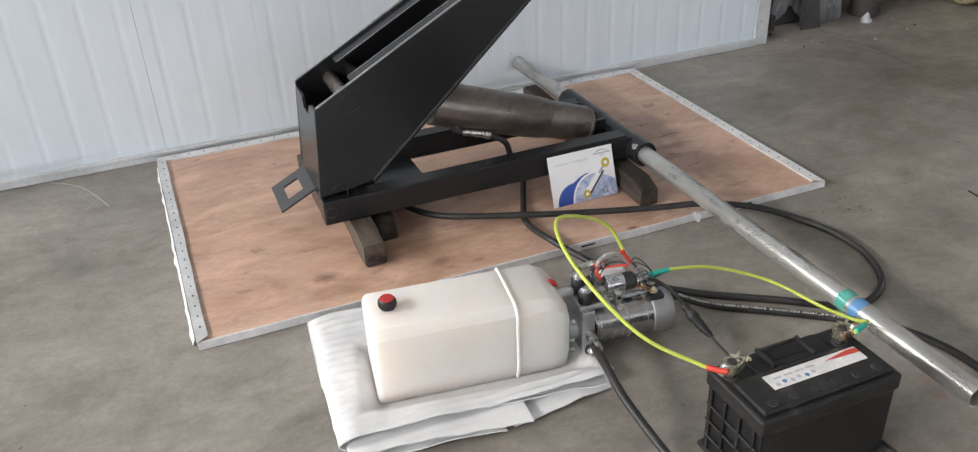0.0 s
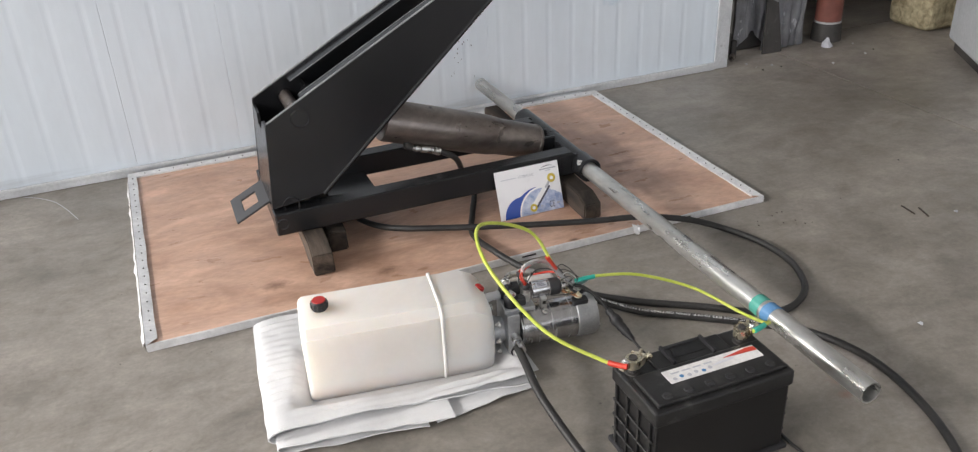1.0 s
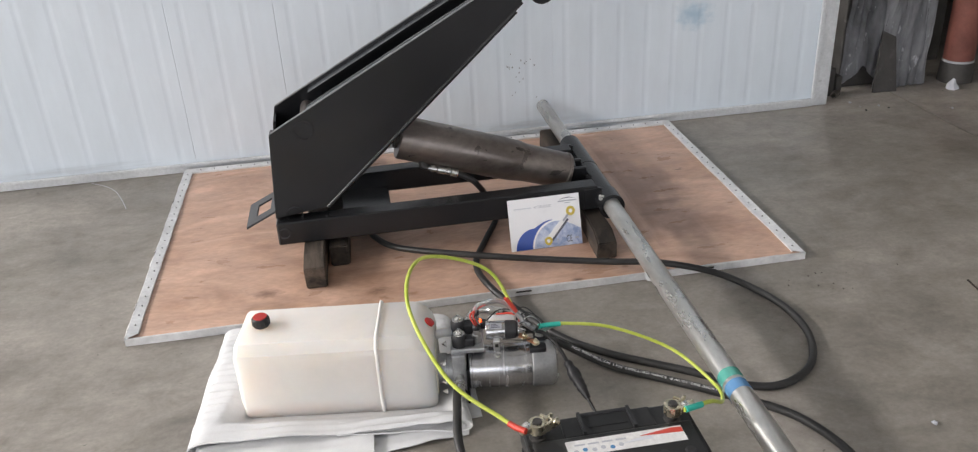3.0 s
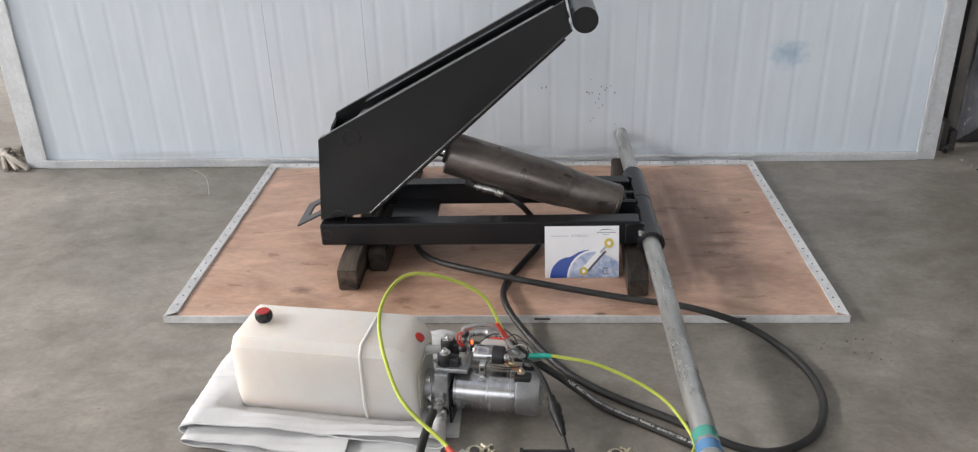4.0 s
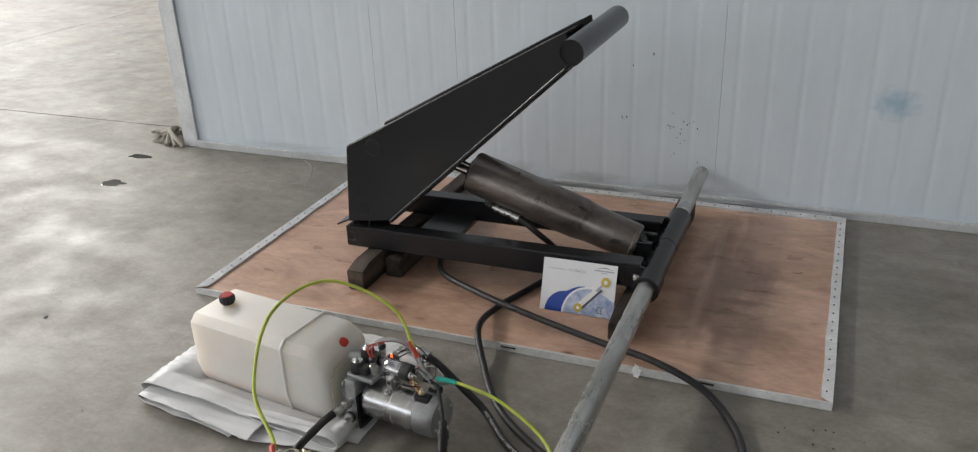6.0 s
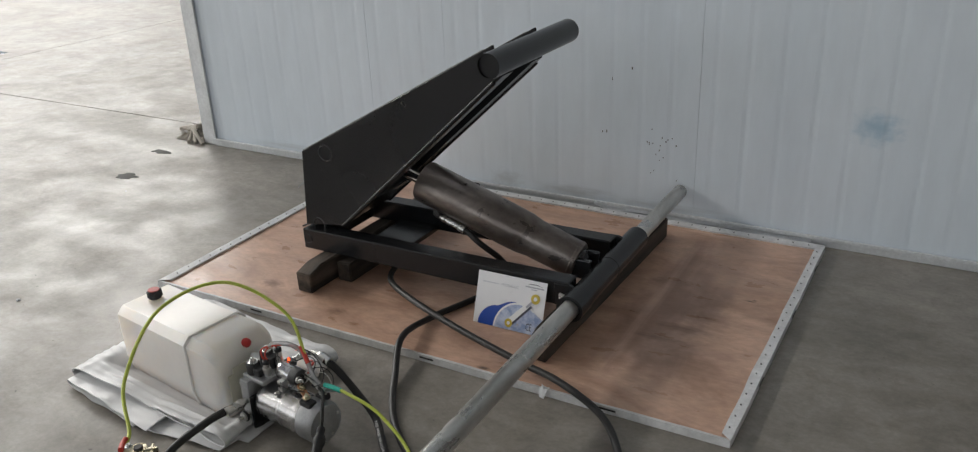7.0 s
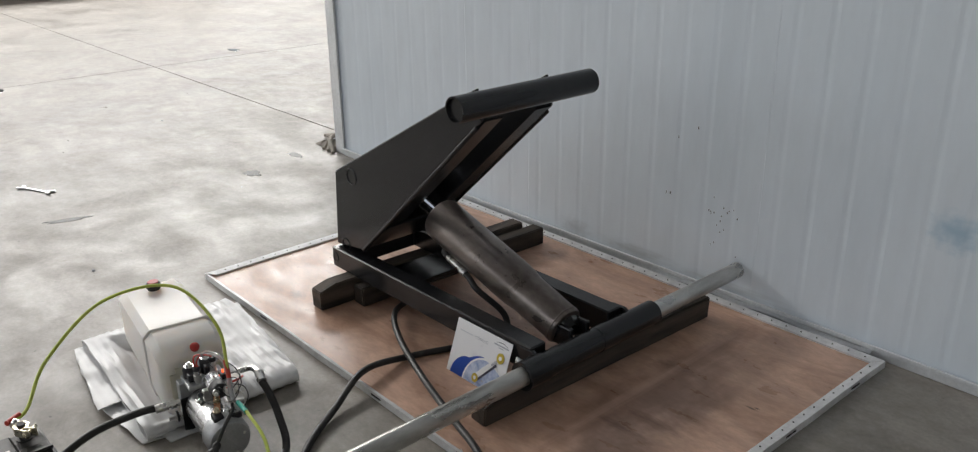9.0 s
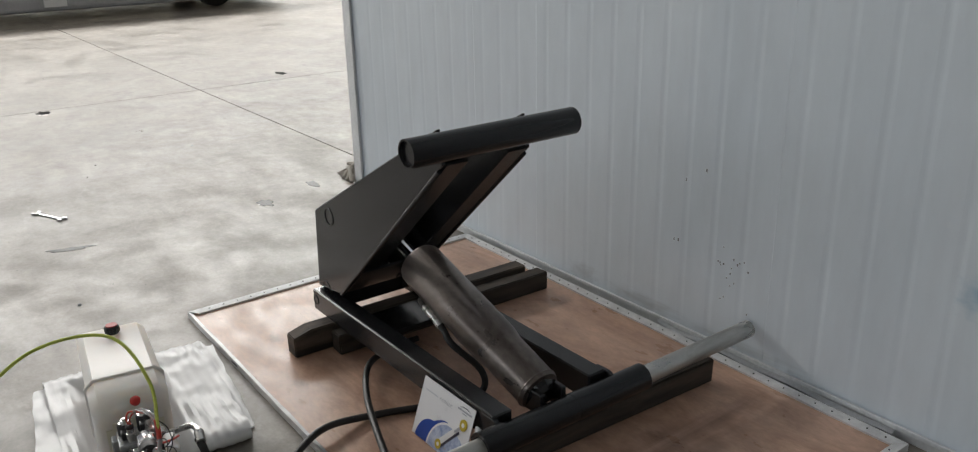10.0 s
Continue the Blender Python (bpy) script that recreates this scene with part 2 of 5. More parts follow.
add_patch(POLY, (0.07, 0.0, 0.012), (0.035, 0.05, 0.012), (0.34, 0.22, 0.13), 0.7)
POLY_OIL = mat("oil_stained_polyethylene", (0.60, 0.575, 0.47), (0.68, 0.655, 0.55), 5, (0.30, 0.40), 0, 60, 0.0, dust=0.06)
POLY_RIB = mat("white_polyethylene_rib", (0.76, 0.74, 0.71), (0.81, 0.79, 0.765), 9, (0.30, 0.40), 0, 60, 0.0, dust=0.06)
FOAM = mat("white_foam", (0.66, 0.665, 0.67), (0.74, 0.745, 0.75), 9, (0.28, 0.42), 0, 240, 0.03, dust=0.1)
MOTOR_STEEL = mat("motor_steel", (0.48, 0.48, 0.49), (0.62, 0.62, 0.63), 10, (0.16, 0.3), 0.95, 150, 0.04, (6, 0.5, 1))
CAST_ALU = mat("cast_aluminium", (0.36, 0.37, 0.38), (0.50, 0.51, 0.52), 18, (0.4, 0.55), 0.7, 160, 0.15)
YELLOW_GREEN = mat("yellow_green_cable", (0.45, 0.53, 0.07), (0.59, 0.65, 0.13), 12, (0.35, 0.5), 0, 120, 0.05)
RED = mat("red_plastic", (0.38, 0.02, 0.018), (0.50, 0.035, 0.03), 20, (0.35, 0.5), 0, 120, 0.05)
RED_SLEEVE = plain("red_sleeve", (0.52, 0.045, 0.025), 0.45)
CYAN = plain("teal_sleeve", (0.02, 0.42, 0.33), 0.4)
BLUE_TAPE = plain("blue_tape", (0.10, 0.24, 0.44), 0.25)
GREEN_TAPE = plain("green_tape", (0.08, 0.34, 0.28), 0.25)
CLEAR = plain("clear_sleeve", (0.85, 0.87, 0.88), 0.15, 0.0, 0.0, 0.7)
PAPER = mat("coated_paper", (0.80, 0.80, 0.82), (0.85, 0.85, 0.86), 6, (0.25, 0.35), 0, 200, 0.0, dust=0.04)
PRINT_BLUE = plain("print_blue", (0.02, 0.07, 0.36), 0.3)
PRINT_SKY = mat("print_sky", (0.25, 0.33, 0.55), (0.60, 0.66, 0.78), 45, (0.28, 0.34), 0, 300, 0.0)
PRINT_GREY = plain("print_grey", (0.42, 0.43, 0.47), 0.3)
PRINT_PALE = plain("print_pale", (0.62, 0.63, 0.67), 0.3)
PRINT_DARK = plain("print_dark", (0.07, 0.07, 0.10), 0.3)
PRINT_GOLD = plain("print_gold", (0.58, 0.44, 0.05), 0.3)
PRINT_WHITE = plain("print_white", (0.84, 0.84, 0.84), 0.3)
PRINT_RED = plain("print_red", (0.55, 0.06, 0.04), 0.3)
LABEL = mat("scuffed_label", (0.62, 0.61, 0.60), (0.76, 0.75, 0.74), 30, (0.3, 0.45), 0, 160, 0.03, spots=(22, 0.62, (0.5, 0.42, 0.36)))
LED_RED = plain("led_red", (1.0, 0.10, 0.02), 0.3, 0.0, 3.0)
DARK_STEEL = mat("dark_steel", (0.035, 0.033, 0.031), (0.085, 0.08, 0.076), 4, (0.5, 0.75), 0.3, 60, 0.2, spots=(6, 0.62, (0.16, 0.155, 0.15)))
# the pale specks paint glints of the crinkles into the film's colour
FILM_WRAP = mat("crinkled_film", (0.17, 0.173, 0.185), (0.40, 0.405, 0.43), 6, (0.10, 0.28), 0, 40, 0.25, (1, 1, 0.5), specks=(26, 0.64, (0.70, 0.71, 0.75)), mids=9.0)
VEHICLE_PAINT = mat("grey_vehicle_paint", (0.38, 0.385, 0.40), (0.46, 0.465, 0.48), 2, (0.25, 0.4), 0, 60, 0.0)
RED_OXIDE = mat("red_oxide_paint", (0.15, 0.052, 0.04), (0.23, 0.085, 0.065), 7, (0.5, 0.7), 0, 60, 0.12, spots=(9, 0.62, (0.12, 0.06, 0.05)))
GREY_PAINT = mat("grey_machine_paint", (0.36, 0.38, 0.40), (0.46, 0.48, 0.50), 4, (0.45, 0.6), 0, 60, 0.08)
SPECKLED = mat("speckled_sack", (0.20, 0.17, 0.10), (0.48, 0.42, 0.28), 28, (0.7, 0.85), 0, 70, 0.4)
RAG = mat("dirty_rag", (0.30, 0.27, 0.23), (0.46, 0.43, 0.38), 9, (0.8, 0.95), 0, 80, 0.3)
SCUFF = plain("scuff", (0.12, 0.125, 0.13), 0.7)
WET = plain("oil_film", (0.018, 0.016, 0.014), 0.05)


# ---- mesh helpers ----
def base_of(ob):
    while ob.parent:
        ob = ob.parent
    return ob.matrix_basis


def thing(name, label, category, at=(0, 0, 0), turn=0.0, group="", kind=""):
    ob = new(name)
    ob.empty_display_size = 0.05
    ob.matrix_basis = pose(*at, 0, 0, turn)
    return tagged(ob, label, category, group, kind)


def part(name, bm, material, parent=None, label="", smooth=False, local=False, crease=38):
    """Links a bmesh as one mesh object; under a parent, world places become the thing's own."""
    if parent and not local:
        bmesh.ops.transform(bm, matrix=base_of(parent).inverted(), verts=bm.verts)
    bmesh.ops.recalc_face_normals(bm, faces=bm.faces)
    me = bpy.data.meshes.new(name)
    bm.to_mesh(me)
    bm.free()
    me.materials.append(material)
    if smooth:
        me.shade_smooth()
        me.set_sharp_from_angle(angle=radians(crease))
    ob = new(name, me)
    if parent:
        ob.parent = parent
    if label:
        ob["label"] = label
    return ob


def solo(name, bm, material, label, category, smooth=False, group="", kind=""):
    return tagged(part(name, bm, material, None, "", smooth), label, category, group, kind)


def box(bm, x0, x1, y0, y1, z0, z1, bevel=0.0, seg=2, m=None):
    made = bmesh.ops.create_cube(bm, size=1.0)["verts"]
    bmesh.ops.transform(bm, verts=made, matrix=Matrix.LocRotScale(((x0 + x1) / 2, (y0 + y1) / 2, (z0 + z1) / 2), None, (x1 - x0, y1 - y0, z1 - z0)))
    if bevel:
        edges = list({e for v in made for e in v.link_edges})
        out = bmesh.ops.bevel(bm, geom=edges, offset=bevel, segments=seg, profile=0.5, affect="EDGES")
        made = list({v for f in out["faces"] for v in f.verts} | {v for v in made if v.is_valid})
    if m is not None:
        bmesh.ops.transform(bm, verts=made, matrix=m)
    return bm


def rings(bm, spine, radii, seg=20, caps=True):
    """A round body along a spine, with its own radius at each point."""
    spine = [Vector(p) for p in spine]
    loops, ref = [], None
    for i, p in enumerate(spine):
        d = (spine[min(i + 1, len(spine) - 1)] - spine[max(i - 1, 0)]).normalized()
        if ref is None:
            ref = d.orthogonal().normalized()
        ref = (ref - d * ref.dot(d)).normalized()
        side = d.cross(ref)
        loops.append([bm.verts.new(p + radii[i] * (math.cos(a) * ref + math.sin(a) * side)) for a in (2 * math.pi * k / seg for k in range(seg))])
    for a, b in zip(loops, loops[1:]):
        for k in range(seg):
            bm.faces.new((a[k], a[(k + 1) % seg], b[(k + 1) % seg], b[k]))
    if caps:
        bm.faces.new(list(reversed(loops[0])))
        bm.faces.new(loops[-1])
    return bm


def rod(p0, p1, r, seg=20, bm=None, chamfer=0.0):
    bm = bm or bmesh.new()
    a, b = Vector(p0), Vector(p1)
    d = (b - a).normalized()
    if chamfer:
        return rings(bm, [a, a + d * chamfer * 0.3, a + d * chamfer, b - d * chamfer, b - d * chamfer * 0.3, b],
                     [r - chamfer, r - chamfer * 0.3, r, r, r - chamfer * 0.3, r - chamfer], seg)
    return rings(bm, [a, b], [r, r], seg)


def pipe_body(p0, p1, r, wall, seg=28):
    """An open pipe with a wall."""
    a, b = Vector(p0), Vector(p1)
    bm = rings(bmesh.new(), [a, b], [r, r], seg, False)
    outer = list(bm.verts)
    rings(bm, [a, b], [r - wall, r - wall], seg, False)
    inner = [v for v in bm.verts if v not in set(outer)]
    for k in range(seg):
        j = (k + 1) % seg
        for o in (0, seg):
            bm.faces.new((outer[o + k], outer[o + j], inner[o + j], inner[o + k]))
    return bm


def smooth_line(points, n=8):
    P = [Vector(p) for p in points]
    Q = [2 * P[0] - P[1]] + P + [2 * P[-1] - P[-2]]
    out = []
    for i in range(1, len(Q) - 2):
        a, b, c, d = Q[i - 1:i + 3]
        for k in range(n):
            s = k / n
            out.append(0.5 * (2 * b + (c - a) * s + (2 * a - 5 * b + 4 * c - d) * s * s + (3 * b - a - 3 * c + d) * s ** 3))
    return out + [P[-1]]


def hose(points, r, seg=12, n=8):
    line = smooth_line(points, n)
    return rings(bmesh.new(), line, [r] * len(line), seg)


def prism(poly, y0, y1, bm=None, bevel=0.0):
    """A plate from an outline in x and z, thick along y."""
    bm = bm or bmesh.new()
    a = [bm.verts.new((x, y0, z)) for x, z in poly]
    b = [bm.verts.new((x, y1, z)) for x, z in poly]
    faces = [bm.faces.new(a), bm.faces.new(list(reversed(b)))]
    for i in range(len(poly)):
        j = (i + 1) % len(poly)
        faces.append(bm.faces.new((a[i], b[i], b[j], a[j])))
    if bevel:
        bmesh.ops.bevel(bm, geom=list({e for f in faces for e in f.edges}), offset=bevel, segments=1, affect="EDGES")
    return bm


def slab(corners, thick, bm=None, bevel=0.0):
    """A flat plate from four corners in space, thick along its normal."""
    bm = bm or bmesh.new()
    c = [Vector(p) for p in corners]
    n = (c[1] - c[0]).cross(c[-1] - c[0]).normalized() * thick
    a = [bm.verts.new(p) for p in c]
    b = [bm.verts.new(p + n) for p in c]
    k = len(c)
    bm.faces.new(a), bm.faces.new(list(reversed(b)))
    for i in range(k):
        bm.faces.new((a[i], b[i], b[(i + 1) % k], a[(i + 1) % k]))
    if bevel:
        bmesh.ops.bevel(bm, geom=list(bm.edges), offset=bevel, segments=1, affect="EDGES")
    return bm


def ring_bead(centre, normal, r, t, seg=28):
    """A round bead of weld or an O-ring."""
    c, n = Vector(centre), Vector(normal).normalized()
    u = n.orthogonal().normalized()
    v = n.cross(u)
    bm = bmesh.new()
    loops = []
    for k in range(seg):
        a = 2 * math.pi * k / seg
        d = math.cos(a) * u + math.sin(a) * v
        loops.append([bm.verts.new(c + d * (r + t * math.cos(b)) + n * t * math.sin(b)) for b in (2 * math.pi * j / 8 for j in range(8))])
    for i in range(seg):
        for j in range(8):
            a, b = loops[i], loops[(i + 1) % seg]
            bm.faces.new((a[j], a[(j + 1) % 8], b[(j + 1) % 8], b[j]))
    return bm


def hex_bolt(p, normal, r, h):
    bm = bmesh.new()
    c, n = Vector(p), Vector(normal).normalized()
    rings(bm, [c, c + n * h * 0.75, c + n * h], [r, r, r * 0.85], 6)
    rings(bm, [c - n * 0.001, c + n * h * 0.2], [r * 1.45, r * 1.45], 18)
    rings(bm, [c + n * h, c + n * h * 1.5], [r * 0.5, r * 0.45], 10)
    return bm


# ---- floor, partition, hall ----
floor = new("floor")
tagged(floor, "grey smooth concrete floor with stains and saw-cut joints", "floor", kind="structure")
part("bed", box(bmesh.new(), HALL_W - 6, HALL_E + 1, HALL_S - 1, HALL_N + 1, -0.25, -0.012), JOINT, floor)
cut_x, cut_y = [HALL_W - 6, -13.4, -7.4, -1.43, 5.85, HALL_E + 1], [HALL_S - 1, -5.2, 0.9, 6.945, 12.9, 19.0, HALL_N + 1]
for i in range(len(cut_x) - 1):
    for j in range(len(cut_y) - 1):
        g = 0.0045
        part("slab", box(bmesh.new(), cut_x[i] + g, cut_x[i + 1] - g, cut_y[j] + g, cut_y[j + 1] - g, -0.2, 0.0), CONCRETE, floor)

WX0, WX1, WY = 1.705, 5.503, 6.712
wall_north = new("wall_north")
tagged(wall_north, "white ribbed sandwich-panel partition with aluminium edge trim", "wall", kind="structure")


def ribbed_panel(x0, x1):
    """A sheet with shallow upright ribs on a flat core."""
    xs = []
    x = x0
    while x < x1 - 0.02:
        for dx, dy in ((0.0, 0.0), (0.040, 0.0), (0.052, 0.0009), (0.058, 0.0009), (0.070, 0.0)):
            if x + dx < x1 - 0.002:
                xs.append((x + dx, dy))
        x += 0.114
    xs.append((x1, 0.0))
    bm = bmesh.new()
    front = [[bm.verts.new((px, WY + dy, z)) for px, dy in xs] for z in (0.03, 2.75)]
    for k in range(len(xs) - 1):
        bm.faces.new((front[0][k], front[0][k + 1], front[1][k + 1], front[1][k]))
    back = [bm.verts.new((px, WY + 0.075, z)) for px, z in ((x0, 0.03), (x1, 0.03), (x1, 2.75), (x0, 2.75))]
    bm.faces.new(list(reversed(back)))
    bm.faces.new((front[0][0], front[1][0], back[3], back[0]))
    bm.faces.new((front[0][-1], back[1], back[2], front[1][-1]))
    bm.faces.new([back[0], back[1]] + list(reversed(front[0])))
    bm.faces.new([back[3]] + front[1] + [back[2]])
    return bm


joints = [WX0 + 0.09, 2.815, 3.207, 4.275, WX1 - 0.075]
for a, b in zip(joints, joints[1:]):
    part("wall_panel", ribbed_panel(a + 0.0004, b - 0.0004), WALL_PAINT, wall_north)
for a, b in ((WX0, WX0 + 0.09), (WX1 - 0.075, WX1)):
    part("edge_post", box(bmesh.new(), a, b, WY - 0.006, WY + 0.081, 0.0, 2.78, 0.004), ALUMINIUM, wall_north, "scuffed aluminium edge channel")
    lip = b - 0.004 if a < 2 else a
    part("post_lip", box(bmesh.new(), lip - 0.006, lip + 0.010, WY - 0.016, WY - 0.006, 0.03, 2.78, 0.002), ALUMINIUM, wall_north)
part("base_channel", box(bmesh.new(), WX0 + 0.09, WX1 - 0.075, WY - 0.012, WY + 0.083, 0.0, 0.032, 0.003), ALUMINIUM, wall_north, "dented aluminium base channel")
part("base_lip", box(bmesh.new(), WX0 + 0.08, WX1 - 0.08, WY - 0.020, WY - 0.012, 0.026, 0.040, 0.002), ALUMINIUM, wall_north)
part("top_channel", box(bmesh.new(), WX0 + 0.09, WX1 - 0.075, WY - 0.006, WY + 0.083, 2.75, 2.79, 0.003), ALUMINIUM, wall_north)
for k in range(22):
    r = random.Random(k)
    x, z = [(3.922, 0.320), (3.942, 0.526), (4.018, 0.572), (3.905, 0.318)][k] if k < 4 else (r.uniform(4.07, 4.21), r.uniform(0.16, 0.36))
    h = 0.010 if k < 4 else r.uniform(0.002, 0.007)
    part("scuff_mark", box(bmesh.new(), x, x + r.uniform(0.002, 0.004), WY - 0.0024, WY - 0.0012, z, z + h), SCUFF, wall_north)

# the hall round it
for name, args in (("wall_south_low", (HALL_W, HALL_E, HALL_S - 0.2, HALL_S, 0, 1.8)), ("wall_south_high", (HALL_W, HALL_E, HALL_S - 0.2, HALL_S, 5.4, HALL_H)),
                   ("wall_south_west", (HALL_W, -10.2, HALL_S - 0.2, HALL_S, 1.8, 5.4)), ("wall_south_east", (10.2, HALL_E, HALL_S - 0.2, HALL_S, 1.8, 5.4)),
                   ("wall_east", (HALL_E, HALL_E + 0.2, HALL_S, HALL_N, 0, HALL_H)), ("wall_back", (HALL_W, HALL_E, HALL_N, HALL_N + 0.2, 0, HALL_H)),
                   ("wall_west_south", (HALL_W - 0.2, HALL_W, HALL_S, 6.9, 0, HALL_H)), ("wall_west_north", (HALL_W - 0.2, HALL_W, 24.1, HALL_N, 0, HALL_H)),
                   ("wall_west_high", (HALL_W - 0.2, HALL_W, 6.9, 24.1, 5.1, HALL_H))):
    tagged(part(name, box(bmesh.new(), *args), HALL_PAINT), "plain painted hall wall", "wall", kind="structure")
# the narrow slot over x 0.15 to 1.85 is added for the fill strip
bm = bmesh.new()
for args in ((HALL_W, -17.1, HALL_S, HALL_N), (-13.5, 0.15, HALL_S, HALL_N), (1.85, HALL_E, HALL_S, HALL_N), (0.15, 1.85, HALL_S, -3.05), (0.15, 1.85, 15.05, HALL_N), (-17.1, -13.5, HALL_S, -4.0), (-17.1, -13.5, 22.0, HALL_N)):
    box(bm, *args, HALL_H, HALL_H + 0.15)
tagged(part("ceiling", bm, HALL_PAINT), "pale hall roof with a long skylight opening and an added fill-light slot", "ceiling", kind="structure")


# ---- crate panel on the floor ----
PZ = 0.012
FL, FR, BR, BL = Vector((2.790, 5.460, 0)), Vector((4.752, 5.460, 0)), Vector((4.760, 6.665, 0)), Vector((2.774, 6.676, 0))
panel = thing("crate_panel", "reddish plywood crate panel with galvanised edging, flat on the floor", "panel", (3.75, 6.05, 0))


def quad_prism(c, z0, z1, inset=0.0):
    bm = bmesh.new()
    mid = sum(c, Vector()) / 4
    pts = [p + (mid - p).normalized() * inset for p in c]
    a = [bm.verts.new((p.x, p.y, z0)) for p in pts]
    b = [bm.verts.new((p.x, p.y, z1)) for p in pts]
    bm.faces.new(list(reversed(a))), bm.faces.new(b)
    for i in range(4):
        j = (i + 1) % 4
        bm.faces.new((a[i], a[j], b[j], b[i]))
    return bm


part("board", quad_prism([FL, FR, BR, BL], 0.002, PZ, 0.004), PLYWOOD, panel, "stained reddish plywood board with lift shade painted in")
nail_mesh = None
for p, q in ((FL, FR), (FR, BR), (BR, BL), (BL, FL)):
    d = (q - p).normalized()
    inn = Vector((-d.y, d.x, 0))
    length = (q - p).length
    bm = bmesh.new()
    n = int(length / 0.03)
    rows = []
    for k in range(n + 1):
        s = length * k / n
        w = (0.012 if p is FL else 0.029) + 0.0025 * noise.noise(Vector((s * 9, p.x, p.y)))
        o = 0.0022 * noise.noise(Vector((s * 6, p.y, 3.1)))
        z = PZ + 0.006 + 0.002 * abs(noise.noise(Vector((s * 11, p.x, 7))))
        at = p + d * s
        ins = p + d * max(min(s, length - w), w) if (s < w or s > length - w) else at
        rows.append([bm.verts.new((*(at - inn * (0.001 + abs(o))).xy, 0.001)), bm.verts.new((*(at - inn * abs(o)).xy, PZ + 0.0105)),
                     bm.verts.new((*(ins + inn * w).xy, z)), bm.verts.new((*(ins + inn * (w - 0.0005)).xy, PZ - 0.001))])
    for a, b in zip(rows, rows[1:]):
        for j in range(3):
            bm.faces.new((a[j], b[j], b[j + 1], a[j + 1]))
    strip = part("edge_strip", bm, GALVANISED, panel, "galvanised edge strip")
    for k in range(1, 0 if p is FL else int(length / 0.052)):
        at = p + d * (0.052 * k) + inn * 0.016
        if nail_mesh is None:
            b2 = rings(bmesh.new(), [(0, 0, -0.001), (0, 0, 0.0012), (0, 0, 0.0018)], [0.0024, 0.0021, 0.0010], 6)
            nail_mesh = bpy.data.meshes.new("nail")
            b2.to_mesh(nail_mesh), b2.free()
            nail_mesh.materials.append(JOINT)
        nail = new("nail", nail_mesh)
        nail.parent = strip
        nail.location = base_of(panel).inverted() @ Vector((at.x, at.y, PZ + 0.0098))
    for k, s in enumerate((0.22, 0.55, 0.83)):
        at = p + d * length * s - inn * 0.0035
        part("slot", slab([(*at.xy, 0.013), (*(at + d * 0.045).xy, 0.013), (*(at + d * 0.045).xy, 0.018), (*at.xy, 0.018)], 0.0012), JOINT, strip, "dark slot")


film = bmesh.new()
row = []
for k in range(60):
    at = BL.lerp(FL, 0.06 + 0.92 * k / 59)
    w = 0.003 + 0.010 * max(0.0, noise.noise(Vector((k * 0.35, 2.2, 0)))) + 0.004 * (k / 59)
    row.append([film.verts.new((at.x - 0.003, at.y, 0.019)), film.verts.new((at.x - 0.004 - w * 0.5, at.y, 0.013)), film.verts.new((at.x - 0.004 - w, at.y, 0.002))])
for a, b in zip(row, row[1:]):
    for j in range(2):
        film.faces.new((a[j], b[j], b[j + 1], a[j + 1]))
part("torn_film", film, FOAM, panel, "torn white film along one edge")

bm = bmesh.new()
grid = [[bm.verts.new((4.250 + 0.003 * i + 0.002 * noise.noise(Vector((j * 0.6, i * 0.3, 1))), 5.443 + 0.003 * j + 0.002 * noise.noise(Vector((i * 0.6, j * 0.3, 5))),
                       0.003 + 0.020 * min(1.0, j / 4) + 0.016 * abs(noise.noise(Vector((i * 0.45, j * 0.5, 3)))))) for j in range(9)] for i in range(9)]
for i in range(8):
    for j in range(8):
        if (i, j) not in ((0, 0), (7, 0), (6, 0), (7, 1), (0, 7), (0, 6), (3, 7)):
            bm.faces.new((grid[i][j], grid[i + 1][j], grid[i + 1][j + 1], grid[i][j + 1]))
bmesh.ops.delete(bm, geom=[v for v in bm.verts if not v.link_faces], context="VERTS")
bmesh.ops.solidify(bm, geom=bm.faces[:], thickness=0.0012)
part("bent_tab", bm, GALVANISED, panel, "bent scrap of metal strip", smooth=True)

bm = bmesh.new()
row = []
for k in range(41):
    x = 3.89 + 0.82 * k / 40
    y = 6.684 + 0.006 * noise.noise(Vector((x * 5, 1, 0)))
    z = 0.022 + 0.010 * noise.noise(Vector((x * 4, 7, 0))) + (0.020 * (1 - k / 5) ** 2 if k < 5 else 0.0)
    row.append([bm.verts.new((x, y - 0.012, max(z, 0.006))), bm.verts.new((x, y, z + 0.006)), bm.verts.new((x, y + 0.012, z + 0.003))])
for a, b in zip(row, row[1:]):
    for j in range(2):
        bm.faces.new((a[j], b[j], b[j + 1], a[j + 1]))
bmesh.ops.solidify(bm, geom=bm.faces[:], thickness=0.001)
solo("metal_strip", bm, ALUMINIUM, "loose bent metal strip lying along the wall foot", "metal strip", smooth=True)

